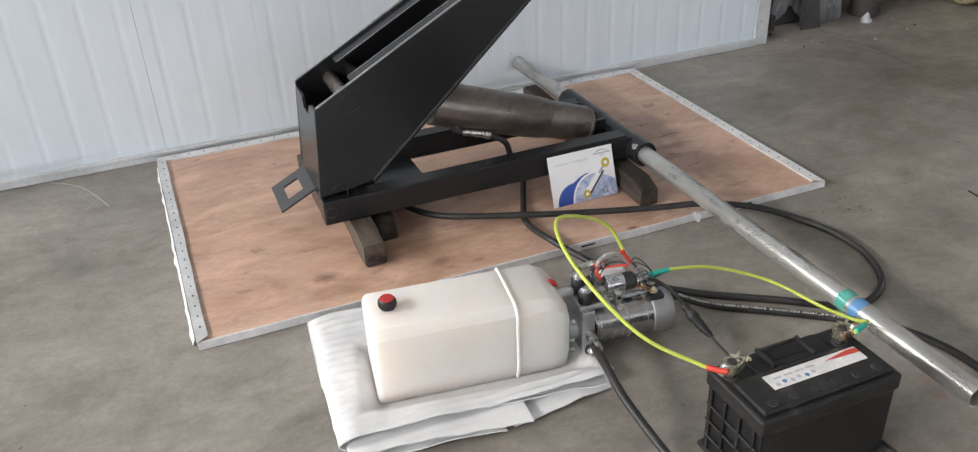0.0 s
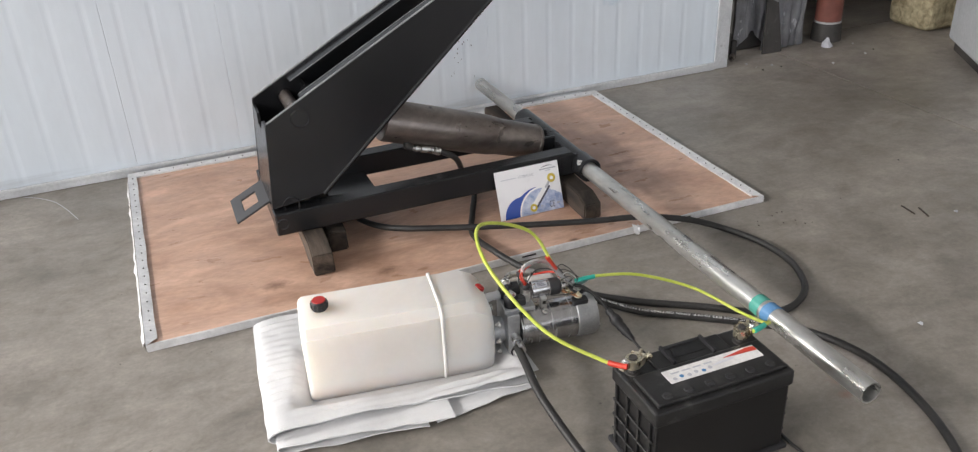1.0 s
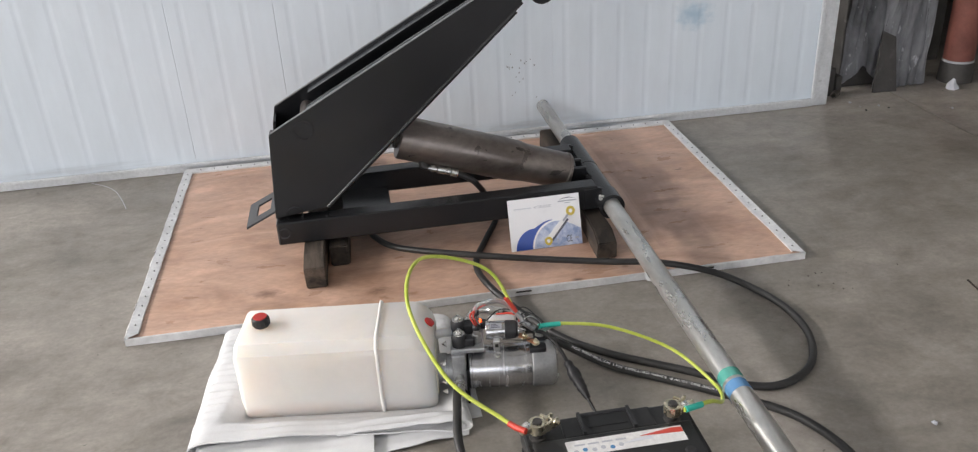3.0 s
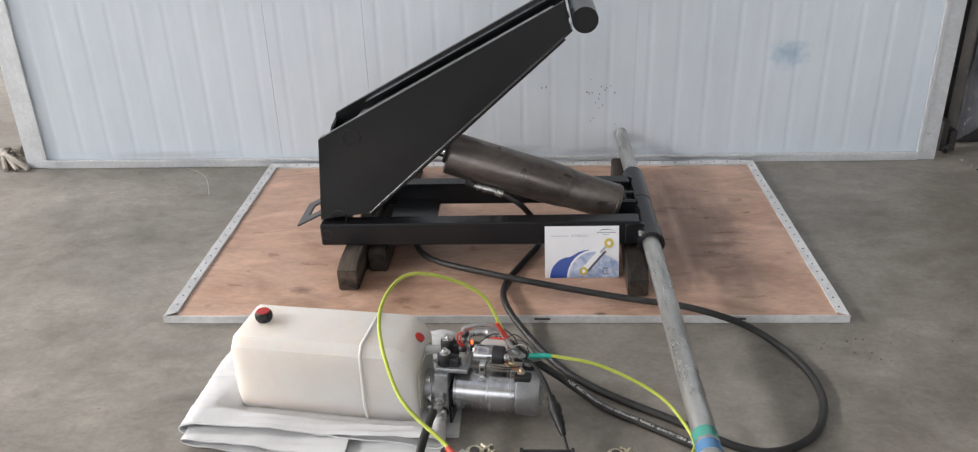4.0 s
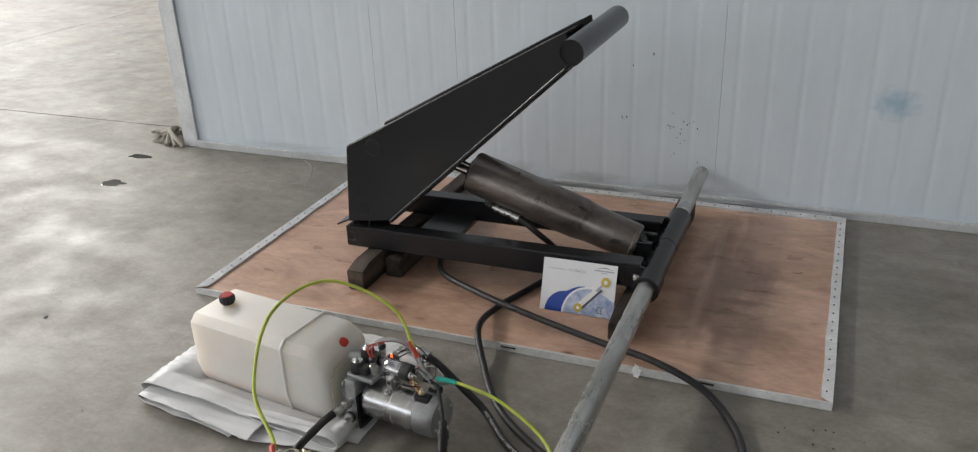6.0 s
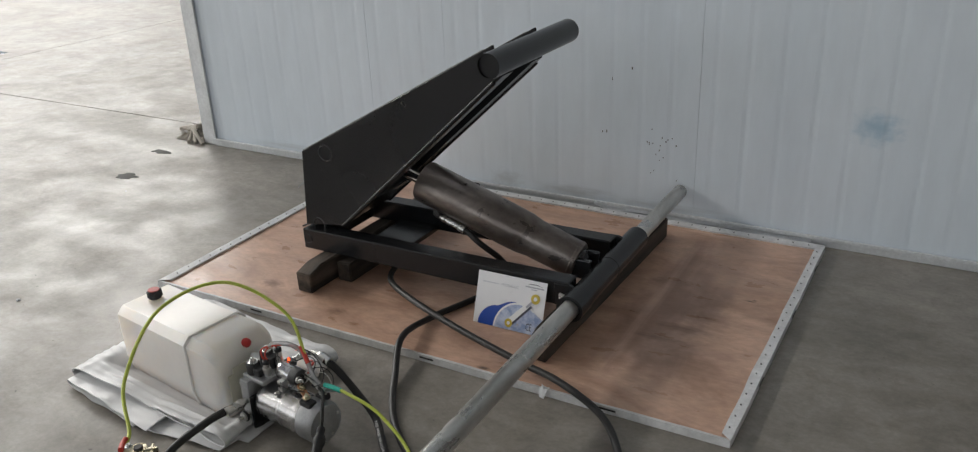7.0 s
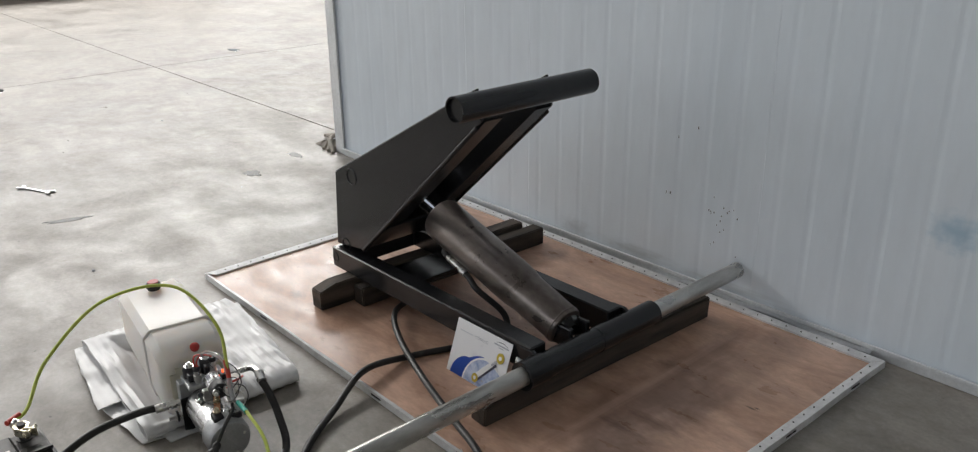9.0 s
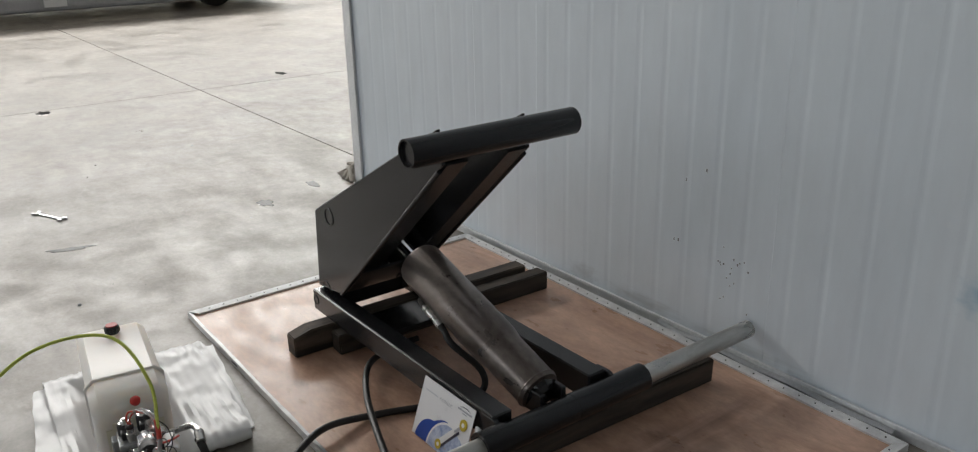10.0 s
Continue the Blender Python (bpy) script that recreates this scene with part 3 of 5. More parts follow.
# ---- timber blocks ----
def block(x0, x1, y0, y1, z1, seed, skew=0.0, nose=0.0):
    bm = box(bmesh.new(), x0, x1, y0, y1, PZ + 0.001, z1)
    bmesh.ops.subdivide_edges(bm, edges=[e for e in bm.edges if abs(e.verts[0].co.y - e.verts[1].co.y) > 0.3], cuts=14)
    bmesh.ops.bevel(bm, geom=[e for e in bm.edges if len(e.link_faces) == 2 and e.calc_face_angle(0) > 0.8], offset=0.004, segments=2, affect="EDGES")
    for v in bm.verts:
        if nose and v.co.y < y0 + 0.006 and v.co.z > z1 - 0.006:
            v.co.z -= nose
        v.co.x += skew * (v.co.y - y0) / (y1 - y0)
        if v.co.z > PZ + 0.004:
            v.co += Vector((0.003 * noise.noise(v.co * 9 + Vector((seed, 0, 0))), 0.003 * noise.noise(v.co * 30), 0))
    return solo("timber_block", bm, DARK_WOOD, "weathered dark timber block under the lift frame", "timber", group="timber blocks")


block(3.272, 3.334, 5.625, 6.540, 0.097, 1, 0.02, 0.016)
block(3.346, 3.404, 5.745, 6.585, 0.082, 2, 0.02)
block(4.146, 4.206, 5.585, 6.535, 0.088, 3, 0.030, 0.020)

# ---- hydraulic lift ----
lift = thing("hydraulic_lift", "black steel hydraulic lift with raised arm on timber blocks", "hydraulic lift", (3.7, 5.95, 0.098))
for y0 in (5.760, 6.075):
    bm = prism([(3.200, 0.099), (4.195, 0.099), (4.195, 0.178), (3.200, 0.172)], y0, y0 + 0.060, None, 0.004)
    rail = part("base_rail", bm, BLACK_PAINT, lift)
    for x, z in ((3.222, 0.138),):
        yy = y0 if y0 < 6 else y0 + 0.06
        part("bolt_ring", ring_bead((x, yy, z), (0, 1, 0), 0.016, 0.0022), BLACK_PAINT, rail)
part("cross_plate", box(bmesh.new(), 3.395, 3.550, 5.818, 6.077, 0.102, 0.120, 0.003), BLACK_PAINT, lift)
part("end_plate", box(bmesh.new(), 3.202, 3.262, 5.818, 6.077, 0.104, 0.168, 0.003), BLACK_PAINT, lift)
for y0 in (5.7575, 6.135):
    part("gusset", prism([(4.15, 0.100), (4.20, 0.100), (4.228, 0.125), (4.228, 0.158), (4.20, 0.172), (4.15, 0.170)], y0, y0 + 0.014, None, 0.002), BLACK_PAINT, lift)


def along_pipe(y):
    s = (y - 4.438) / (6.694 - 4.438)
    return Vector((4.222 + 0.005 * s, y, 0.127 + 0.004 * s))


part("socket_tube", pipe_body(along_pipe(5.735), along_pipe(6.235), 0.0365, 0.006), BLACK_PAINT, lift, smooth=True)
part("collar", pipe_body(along_pipe(5.700), along_pipe(5.775), 0.0405, 0.011), BLACK_PAINT, lift, smooth=True)
part("sleeve", pipe_body(along_pipe(5.99), along_pipe(6.242), 0.0376, 0.009), BLACK_PAINT, lift, smooth=True)
part("lock_bolt", hex_bolt(along_pipe(5.715) + Vector((-0.030, 0, 0.028)), (-0.6, 0, 0.8), 0.007, 0.008), ZINC, lift, "zinc lock bolt")
part("lock_bolt", hex_bolt(along_pipe(5.77) + Vector((-0.055, 0, 0.036)), (0, 0, 1), 0.006, 0.006), ZINC, lift, "zinc lock bolt")

# tilting arm: two side plates with folded lower edges, closed at the foot
KNEE, FOOT, TOE, LOW, TOP = (3.221, 0.444), (3.200, 0.178), (3.358, 0.200), (3.978, 0.758), (3.958, 0.843)
ARM_N, ARM_F, SHEET = 5.785, 6.055, 0.011
arm_poly = [FOOT, TOE, LOW, TOP, KNEE]
ld = Vector((LOW[0] - TOE[0], 0, LOW[1] - TOE[1])).normalized()
for y0, inward in ((ARM_N, 1), (ARM_F - SHEET, -1)):
    plate = part("side_plate", prism(arm_poly, y0, y0 + SHEET, None, 0.0015), BLACK_PAINT, lift)
    yi = y0 + SHEET if inward > 0 else y0
    yo = yi + inward * 0.062
    part("lower_flange", slab([(TOE[0] + 0.01, yi, TOE[1] + 0.012), (LOW[0], yi, LOW[1] + 0.004), (LOW[0], yo, LOW[1] + 0.004), (TOE[0] + 0.01, yo, TOE[1] + 0.012)], -0.007 * inward), BLACK_PAINT, plate)
    fw = 0.058
    part("upper_flange", slab([(KNEE[0] + 0.115, yi, KNEE[1] + 0.055), (TOP[0] - 0.03, yi, TOP[1] - 0.026), (TOP[0] - 0.03, yi + inward * fw, TOP[1] - 0.026), (KNEE[0] + 0.115, yi + inward * fw, KNEE[1] + 0.055)], -0.007 * inward), BLACK_PAINT, plate)
    # thin grey strip paints the sky glare along the flange
    part("flange_edge", slab([(KNEE[0] + 0.117, yi + inward * fw, KNEE[1] + 0.0575), (TOP[0] - 0.032, yi + inward * fw, TOP[1] - 0.0255), (TOP[0] - 0.032, yi + inward * (fw - 0.003), TOP[1] - 0.0255), (KNEE[0] + 0.117, yi + inward * (fw - 0.003), KNEE[1] + 0.0575)], 0.0015 * inward), EDGE_GREY, plate, "flange edge lightened for sky glare")
    yw = y0 if inward > 0 else y0 + SHEET
    part("edge_lip", rod((TOE[0] + 0.002, yw + 0.004 * inward, TOE[1] - 0.002), (LOW[0] - 0.02, yw + 0.004 * inward, LOW[1] - 0.020), 0.0075, 10), BLACK_PAINT, plate, smooth=True)
    ud = Vector((TOP[0] - KNEE[0], 0, TOP[1] - KNEE[1])).normalized()
    a, b = Vector((KNEE[0], 0, KNEE[1])) + ud * 0.006, Vector((TOP[0], 0, TOP[1])) - ud * 0.035
    # grey strip on top paints the reflected sky on the plate edge
    part("top_edge", slab([(a.x, y0 + 0.0008, a.z), (b.x, y0 + 0.0008, b.z), (b.x, y0 + SHEET - 0.0008, b.z), (a.x, y0 + SHEET - 0.0008, a.z)], 0.0022), EDGE_GREY, plate, "top edge lightened for reflected sky")
    part("pin_ring", ring_bead((3.322, yw, 0.450), (0, 1, 0), 0.027, 0.0026), BLACK_PAINT, plate, "welded pin ring")
    part("pivot_arc", ring_bead((3.258, yw, 0.186), (0, 1, 0), 0.024, 0.0022), BLACK_PAINT, plate)
part("foot_plate", slab([(FOOT[0] + 0.002, ARM_N + SHEET, FOOT[1]), (FOOT[0] + 0.002, ARM_F - SHEET, FOOT[1]), (KNEE[0] - 0.001, ARM_F - SHEET, KNEE[1] - 0.012), (KNEE[0] - 0.001, ARM_F - 0.09, KNEE[1] - 0.020), (KNEE[0] - 0.003, ARM_F - 0.11, KNEE[1] - 0.045), (KNEE[0] - 0.003, ARM_N + 0.10, KNEE[1] - 0.045), (KNEE[0] - 0.001, ARM_N + 0.07, KNEE[1] - 0.008), (KNEE[0] - 0.001, ARM_N + SHEET, KNEE[1] - 0.004)], 0.008), BLACK_PAINT, lift)
front = Vector((3.500, 0, 0.200 + ld.z / ld.x * 0.128))
part("toe_plate", slab([(TOE[0], ARM_N + SHEET, TOE[1]), (TOE[0], ARM_F - SHEET, TOE[1]), (front.x, ARM_F - SHEET, front.z), (front.x, ARM_N + SHEET, front.z)], -0.008), BLACK_PAINT, lift)
part("stiffener", slab([(3.385, ARM_N + SHEET, 0.485), (3.385, ARM_F - SHEET, 0.485), (3.375, ARM_F - SHEET, 0.40), (3.375, ARM_N + SHEET, 0.40)], 0.008), BLACK_PAINT, lift)
part("rod_pin", rod((3.324, ARM_N + 0.002, 0.437), (3.324, ARM_F - 0.002, 0.437), 0.021, 24), STEEL_RAW, lift, "bare steel pin", smooth=True)
bar = part("lift_bar", pipe_body((4.009, 5.668, 0.814), (4.009, 6.172, 0.814), 0.0355, 0.005, 36), BLACK_PAINT, lift, "black painted round lifting tube", smooth=True)
part("tube_plug", rod((4.009, 5.677, 0.814), (4.009, 5.687, 0.814), 0.031, 28), BLACK_PAINT, bar)

# bracket with a square cut-out at the foot
bi, bo = Vector((3.206, 0, 0.166)), Vector((3.098, 0, 0.113))


def on_bracket(s, y):
    p = bi.lerp(bo, s)
    return (p.x, y, p.z)


bm = bmesh.new()
for s0, s1, y0, y1 in ((0, 0.28, 5.872, 6.045), (0.72, 1, 5.872, 6.045), (0.28, 0.72, 5.872, 5.915), (0.28, 0.72, 6.000, 6.045)):
    slab([on_bracket(s0, y0), on_bracket(s1, y0), on_bracket(s1, y1), on_bracket(s0, y1)], -0.006, bm)
# the bracket's grey stands for sky light on its upper face
part("hook_bracket", bm, GREY_BLACK, lift, "flat black bracket greyed for sky glare, with rectangular cut-out")

# ram
pin, eye = Vector((3.324, 5.932, 0.437)), Vector((4.175, 5.950, 0.145))
ax = (eye - pin).normalized()
at = lambda s: pin + ax * s
ram = part("cylinder", rings(bmesh.new(), [at(s) for s in (0.288, 0.290, 0.296, 0.62, 0.675, 0.71, 0.862, 0.867, 0.869)],
                             [0.056, 0.066, 0.0690, 0.0690, 0.0675, 0.062, 0.0600, 0.057, 0.048], 40), STEEL_RAW, lift, "bare brown-grey steel ram barrel", smooth=True)
part("piston_rod", rod(at(0.02), at(0.30), 0.0205, 24), CHROME, ram, "chromed piston rod", smooth=True)
part("gland", rings(bmesh.new(), [at(0.278), at(0.292)], [0.036, 0.038], 28), DARK_STEEL, ram, smooth=True)
part("weld_bead", ring_bead(at(0.855), ax, 0.0600, 0.0026, 36), STEEL_RAW, ram, "welded seam")
part("clevis", rings(bmesh.new(), [at(0.866), at(0.880), at(0.892)], [0.046, 0.040, 0.028], 9), BLACK_PAINT, ram)
for dy in (-0.034, 0.034):
    part("clevis_lug", box(bmesh.new(), 4.10, 4.20, eye.y + dy - 0.008, eye.y + dy + 0.008, 0.118, 0.182, 0.004), BLACK_PAINT, ram)
port = at(0.372) + Vector((0, -0.034, -0.064))
part("port_elbow", rings(bmesh.new(), [port + Vector((-0.012, 0, 0.022)), port + Vector((-0.012, -0.006, 0)), port + Vector((0.004, -0.010, -0.008))], [0.013, 0.014, 0.011], 12), DARK_STEEL, ram, "dark steel port elbow", smooth=True)
fit0, fit1 = port + Vector((0.0, -0.010, -0.007)), port + Vector((0.075, -0.014, -0.028))
bm = rings(bmesh.new(), [fit0.lerp(fit1, s) for s in (0, 0.14, 0.15, 0.3, 0.31, 0.4, 0.42, 0.97, 1)], [0.007, 0.007, 0.011, 0.011, 0.008, 0.008, 0.0115, 0.0115, 0.009], 14)
part("hose_fitting", bm, ZINC, ram, "bright zinc hose fitting", smooth=True)

# ---- galvanised pipe through the socket ----
pipe = thing("steel_pipe", "long galvanised steel pipe pushed through the lift socket", "pipe", tuple(along_pipe(4.438)))
part("pipe_tube", pipe_body(along_pipe(4.438), along_pipe(6.694), 0.0262, 0.0036, 32), GALV_PIPE, pipe, smooth=True)
part("tape_band", pipe_body(along_pipe(4.786), along_pipe(4.816), 0.0268, 0.0008), GREEN_TAPE, pipe, "green tape band", smooth=True)
part("tape_band", pipe_body(along_pipe(4.746), along_pipe(4.776), 0.0268, 0.0008), BLUE_TAPE, pipe, "blue tape band", smooth=True)

# ---- brochure leaning on the rail ----
b0, b1 = Vector((3.903, 5.700, PZ + 0.001)), Vector((4.131, 5.703, PZ + 0.001))
up = (Vector((3.905, 5.753, 0.165)) - b0)
up.x = 0
right = (b1 - b0)
out = right.cross(up).normalized()
brochure = thing("brochure", "glossy white product brochure with blue artwork, leaning on the lift rail", "brochure", tuple(b0))


def on_page(u, v, lift_by):
    return b0 + right * u + up * v + out * lift_by


def page_shape(name, pts, layer, material, label=""):
    bm = bmesh.new()
    lo = [bm.verts.new(on_page(u, v, 0.0003)) for u, v in pts]
    hi = [bm.verts.new(on_page(u, v, 0.0004 + 0.00035 * layer)) for u, v in pts]
    bm.faces.new(hi)
    for i in range(len(pts)):
        j = (i + 1) % len(pts)
        bm.faces.new((lo[i], lo[j], hi[j], hi[i]))
    return part(name, bm, material, brochure, label)


def arc(cx, cy, r, a0, a1, n=20):
    return [(cx + r * math.cos(radians(a0 + (a1 - a0) * k / n)), cy + r * 1.5 * math.sin(radians(a0 + (a1 - a0) * k / n))) for k in range(n + 1)]


def clip_page(pts):
    return [(min(max(u, 0.002), 0.998), min(max(v, 0.002), 0.998)) for u, v in pts]


part("cover", slab([b0, b0 + right, b0 + right + up, b0 + up], -0.002), PAPER, brochure)
page_shape("blue_field", clip_page(arc(0.34, 0.0, 0.27, 180, 90) + arc(0.60, 0.0, 0.36, 118, 90, 6) + [(0.60, 0.002)]), 1, PRINT_BLUE)
page_shape("pale_ring", clip_page(arc(0.66, 0.0, 0.36, 180, 0, 30)), 2, PRINT_WHITE)
page_shape("photo_disc", clip_page([(u, v) for u, v in arc(0.66, 0.0, 0.335, 180, 0, 30)]), 3, PRINT_SKY)
page_shape("photo_field", [(0.66, 0.002), (0.998, 0.002), (0.998, 0.30), (0.86, 0.42), (0.66, 0.36)], 4, PRINT_SKY)
page_shape("ram_drawing", [(0.50, 0.19), (0.56, 0.13), (0.78, 0.48), (0.73, 0.54)], 5, PRINT_WHITE)
page_shape("ram_shadow", [(0.56, 0.13), (0.585, 0.11), (0.83, 0.50), (0.81, 0.53)], 6, PRINT_DARK)
page_shape("ram_rod", [(0.74, 0.50), (0.76, 0.47), (0.86, 0.63), (0.84, 0.66)], 6, PRINT_GREY)
for cx, cy, r in ((0.865, 0.67, 0.062), (0.525, 0.13, 0.055)):
    page_shape("ram_eye", clip_page(arc(cx, cy, r, 0, 345, 22)), 7, PRINT_GOLD)
    page_shape("eye_hole", clip_page(arc(cx, cy, r * 0.42, 0, 345, 18)), 8, PRINT_WHITE)
for k, (u, w) in enumerate(((0.08, 0.26),)):
    page_shape("heading_bar", [(u, 0.80 + 0.002 * k), (u + w - 0.02, 0.80 + 0.002 * k), (u + w - 0.02, 0.822), (u, 0.822)], 1, PRINT_PALE)
page_shape("emblem_arc", [(0.72, 0.90), (0.78, 0.935), (0.86, 0.94), (0.95, 0.90), (0.86, 0.928), (0.78, 0.922)], 1, PRINT_DARK)
page_shape("emblem_bar", [(0.70, 0.86), (0.96, 0.86), (0.96, 0.885), (0.70, 0.885)], 1, PRINT_GREY)
page_shape("emblem_bar", [(0.79, 0.825), (0.87, 0.825), (0.87, 0.84), (0.79, 0.84)], 1, PRINT_GREY)
for u, v, w in ((0.64, 0.12, 0.03), (0.90, 0.12, 0.05)):
    page_shape("caption_bar", [(u, v), (u + w, v), (u + w, v + 0.03), (u, v + 0.03)], 6, PRINT_GREY)

# ---- hydraulic hoses ----
HR = 0.0098
FZ, BZ = HR, PZ + HR
loop = [(3.47, 5.99, BZ), (3.485, 5.89, BZ + 0.006), (3.553, 5.768, BZ + 0.020), (3.715, 5.668, BZ + 0.030), (3.938, 5.585, BZ + 0.026), (4.152, 5.522, BZ + 0.020), (4.300, 5.478, 0.042), (4.440, 5.415, 0.026),
        (4.525, 5.315, 0.014), (4.567, 5.205, FZ), (4.564, 5.080, FZ), (4.510, 4.965, FZ), (4.415, 4.905, FZ), (4.325, 4.918, FZ), (4.204, 5.006, FZ), (4.047, 5.114, FZ), (3.945, 5.215, FZ), (3.862, 5.345, 0.018),
        (3.788, 5.49, 0.042), (3.783, 5.65, BZ), (3.836, 5.79, BZ), (3.885, 5.90, BZ + 0.006), (3.895, 5.95, BZ + 0.030), (3.868, 5.956, 0.098)]
tail = [tuple(port + Vector((0.15, -0.012, -0.075))), tuple(port + Vector((0.11, -0.014, -0.044))), tuple(fit1)]
hose_one = thing("hydraulic_hose", "black rubber hydraulic hose looped across the plywood panel and floor", "hose", (4.379, 5.2, 0), group="hydraulic hoses")
part("hose_tube", hose(loop + tail, HR, 14), RUBBER, hose_one, smooth=True)
part("crimp_ferrule", rod(fit1 + (Vector(tail[1]) - fit1) * 0.55, fit1, 0.0128, 14), ZINC, hose_one, "zinc crimp ferrule", smooth=True)

print_line = [(4.436, 4.64, FZ), (4.381, 4.79, FZ), (4.263, 4.895, FZ), (4.135, 4.99, FZ), (4.035, 5.06, 0.012)]
near_line = [(3.638, 4.96, 0.083), (3.628, 4.89, 0.084), (3.619, 4.775, 0.067), (3.646, 4.61, 0.014), (3.675, 4.42, FZ), (3.778, 4.2, FZ), (3.994, 4.08, FZ), (4.226, 4.13, FZ), (4.351, 4.295, FZ), (4.418, 4.46, FZ)]
far_line = [(3.942, 5.15, 0.026), (3.858, 5.178, 0.072), (3.803, 5.182, 0.116), (3.768, 5.18, 0.136)]
hose_two = thing("hydraulic_hose", "black rubber hose with white print from pump past battery", "hose", (4.17, 4.9, 0), group="hydraulic hoses")
part("hose_tube", hose(near_line + print_line + far_line, HR, 14), RUBBER, hose_two, smooth=True)


def lettering(text, height):
    """The built-in font as a flat bmesh, baseline on x, in metres."""
    data = bpy.data.curves.new("letters", "FONT")
    data.body, data.size, data.align_y = text, height, "CENTER"
    ob = bpy.data.objects.new("letters", data)
    bm = bmesh.new()
    bm.from_mesh(ob.to_mesh())
    ob.to_mesh_clear()
    bpy.data.objects.remove(ob)
    return bm


line = smooth_line(print_line[1:] + far_line[:1], 24)
run = [0.0]
for a, b in zip(line, line[1:]):
    run.append(run[-1] + (b - a).length)
bm = lettering("HYDRAULIC HOSE RB2-10-W.P. 53MPa GB/T3683-2011 MT/T98-2006 2SN", 0.0098)
wide = max(v.co.x for v in bm.verts)
for v in bm.verts:
    s = min(v.co.x / wide * 0.80 * run[-1] + 0.17 * run[-1], run[-1] * 0.998)
    k = max(i for i in range(len(run)) if run[i] <= s)
    k = min(k, len(run) - 2)
    d = (line[k + 1] - line[k]).normalized()
    side = Vector((-d.y, d.x, 0)).normalized()
    ang = v.co.y / HR - 0.25 + 0.55
    v.co = line[k] + d * (s - run[k]) + (HR + 0.0005) * (math.sin(ang) * side + math.cos(ang) * Vector((0, 0, 1)))
part("hose_print", bm, PRINT_WHITE, hose_two, "white printed lettering")
for word, u, v0, wide_to, tall, ink in (("HYDRAULIC", 0.355, 0.812, 0.25, 0.030, PRINT_GREY), ("CE", 0.775, 0.125, 0.085, 0.075, PRINT_DARK)):
    bm = lettering(word, 1.0)
    wide, high = max(v.co.x for v in bm.verts), max(v.co.y for v in bm.verts)
    for v in bm.verts:
        v.co = on_page(u + v.co.x / wide * wide_to, v0 + v.co.y / high * tall, 0.0032 if word == "CE" else 0.0012)
    part("page_lettering", bm, ink, brochure, "small printed word")

# ---- white foam sheet, folded, under the tank ----
def pressed(x, y):
    """How far the tank squeezes the foam at a place: 1 free, small beneath it."""
    dx, dy = x - 3.145, y - 5.049
    u, v = dx * 0.991 - dy * 0.134, dx * 0.134 + dy * 0.991
    away = max(-u, u - 0.455, -v, v - 0.168, 0.0)
    k = min(away / 0.055, 1.0)
    return 0.30 + 0.70 * k * k * (3 - 2 * k)


def folded_sheet(path, front, back, seed, ripple=0.0026, n=64, thick=0.003):
    """A rippled sheet folded along a line in x and z; its front and back edges run over y as functions of x."""
    line = smooth_line([(x, 0, z) for x, z in path], 9)
    bm = bmesh.new()
    grid = []
    for i, p in enumerate(line):
        d = (line[min(i + 1, len(line) - 1)] - line[max(i - 1, 0)]).normalized()
        out_x, out_z = -d.z, d.x
        row = []
        for j in range(n + 1):
            v = j / n
            y = front(p.x) * (1 - v) + back(p.x) * v
            edge = 0.007 * noise.noise(Vector((p.x * 14, v * 3, seed))) if j in (0, n) else 0.0
            c = pressed(p.x, y)
            wave = ripple * (0.7 + 0.9 * noise.noise(Vector((p.x * 6, y * 5, seed + 20)))) * math.sin(y * 235 + 2.4 * noise.noise(Vector((p.x * 4, y * 4, seed))) + p.x * 9)
            crumple = 0.007 * noise.noise(Vector((p.x * 8, y * 8, seed + 3))) + 0.003 * noise.noise(Vector((p.x * 23, y * 23, seed + 6)))
            o = (wave * abs(d.x) ** 3 + crumple) * max(c - 0.28, 0.0) / 0.72
            slew = 0.085 * (y - 4.95) * (3.68 - p.x) / 0.65
            row.append(bm.verts.new((p.x + out_x * o + slew, y + edge, max((p.z + out_z * o) * c, 0.0012 + thick))))
        grid.append(row)
    for a, b in zip(grid, grid[1:]):
        for j in range(n):
            bm.faces.new((a[j], b[j], b[j + 1], a[j + 1]))
    bmesh.ops.recalc_face_normals(bm, faces=bm.faces)
    bmesh.ops.solidify(bm, geom=bm.faces[:], thickness=thick)
    return bm


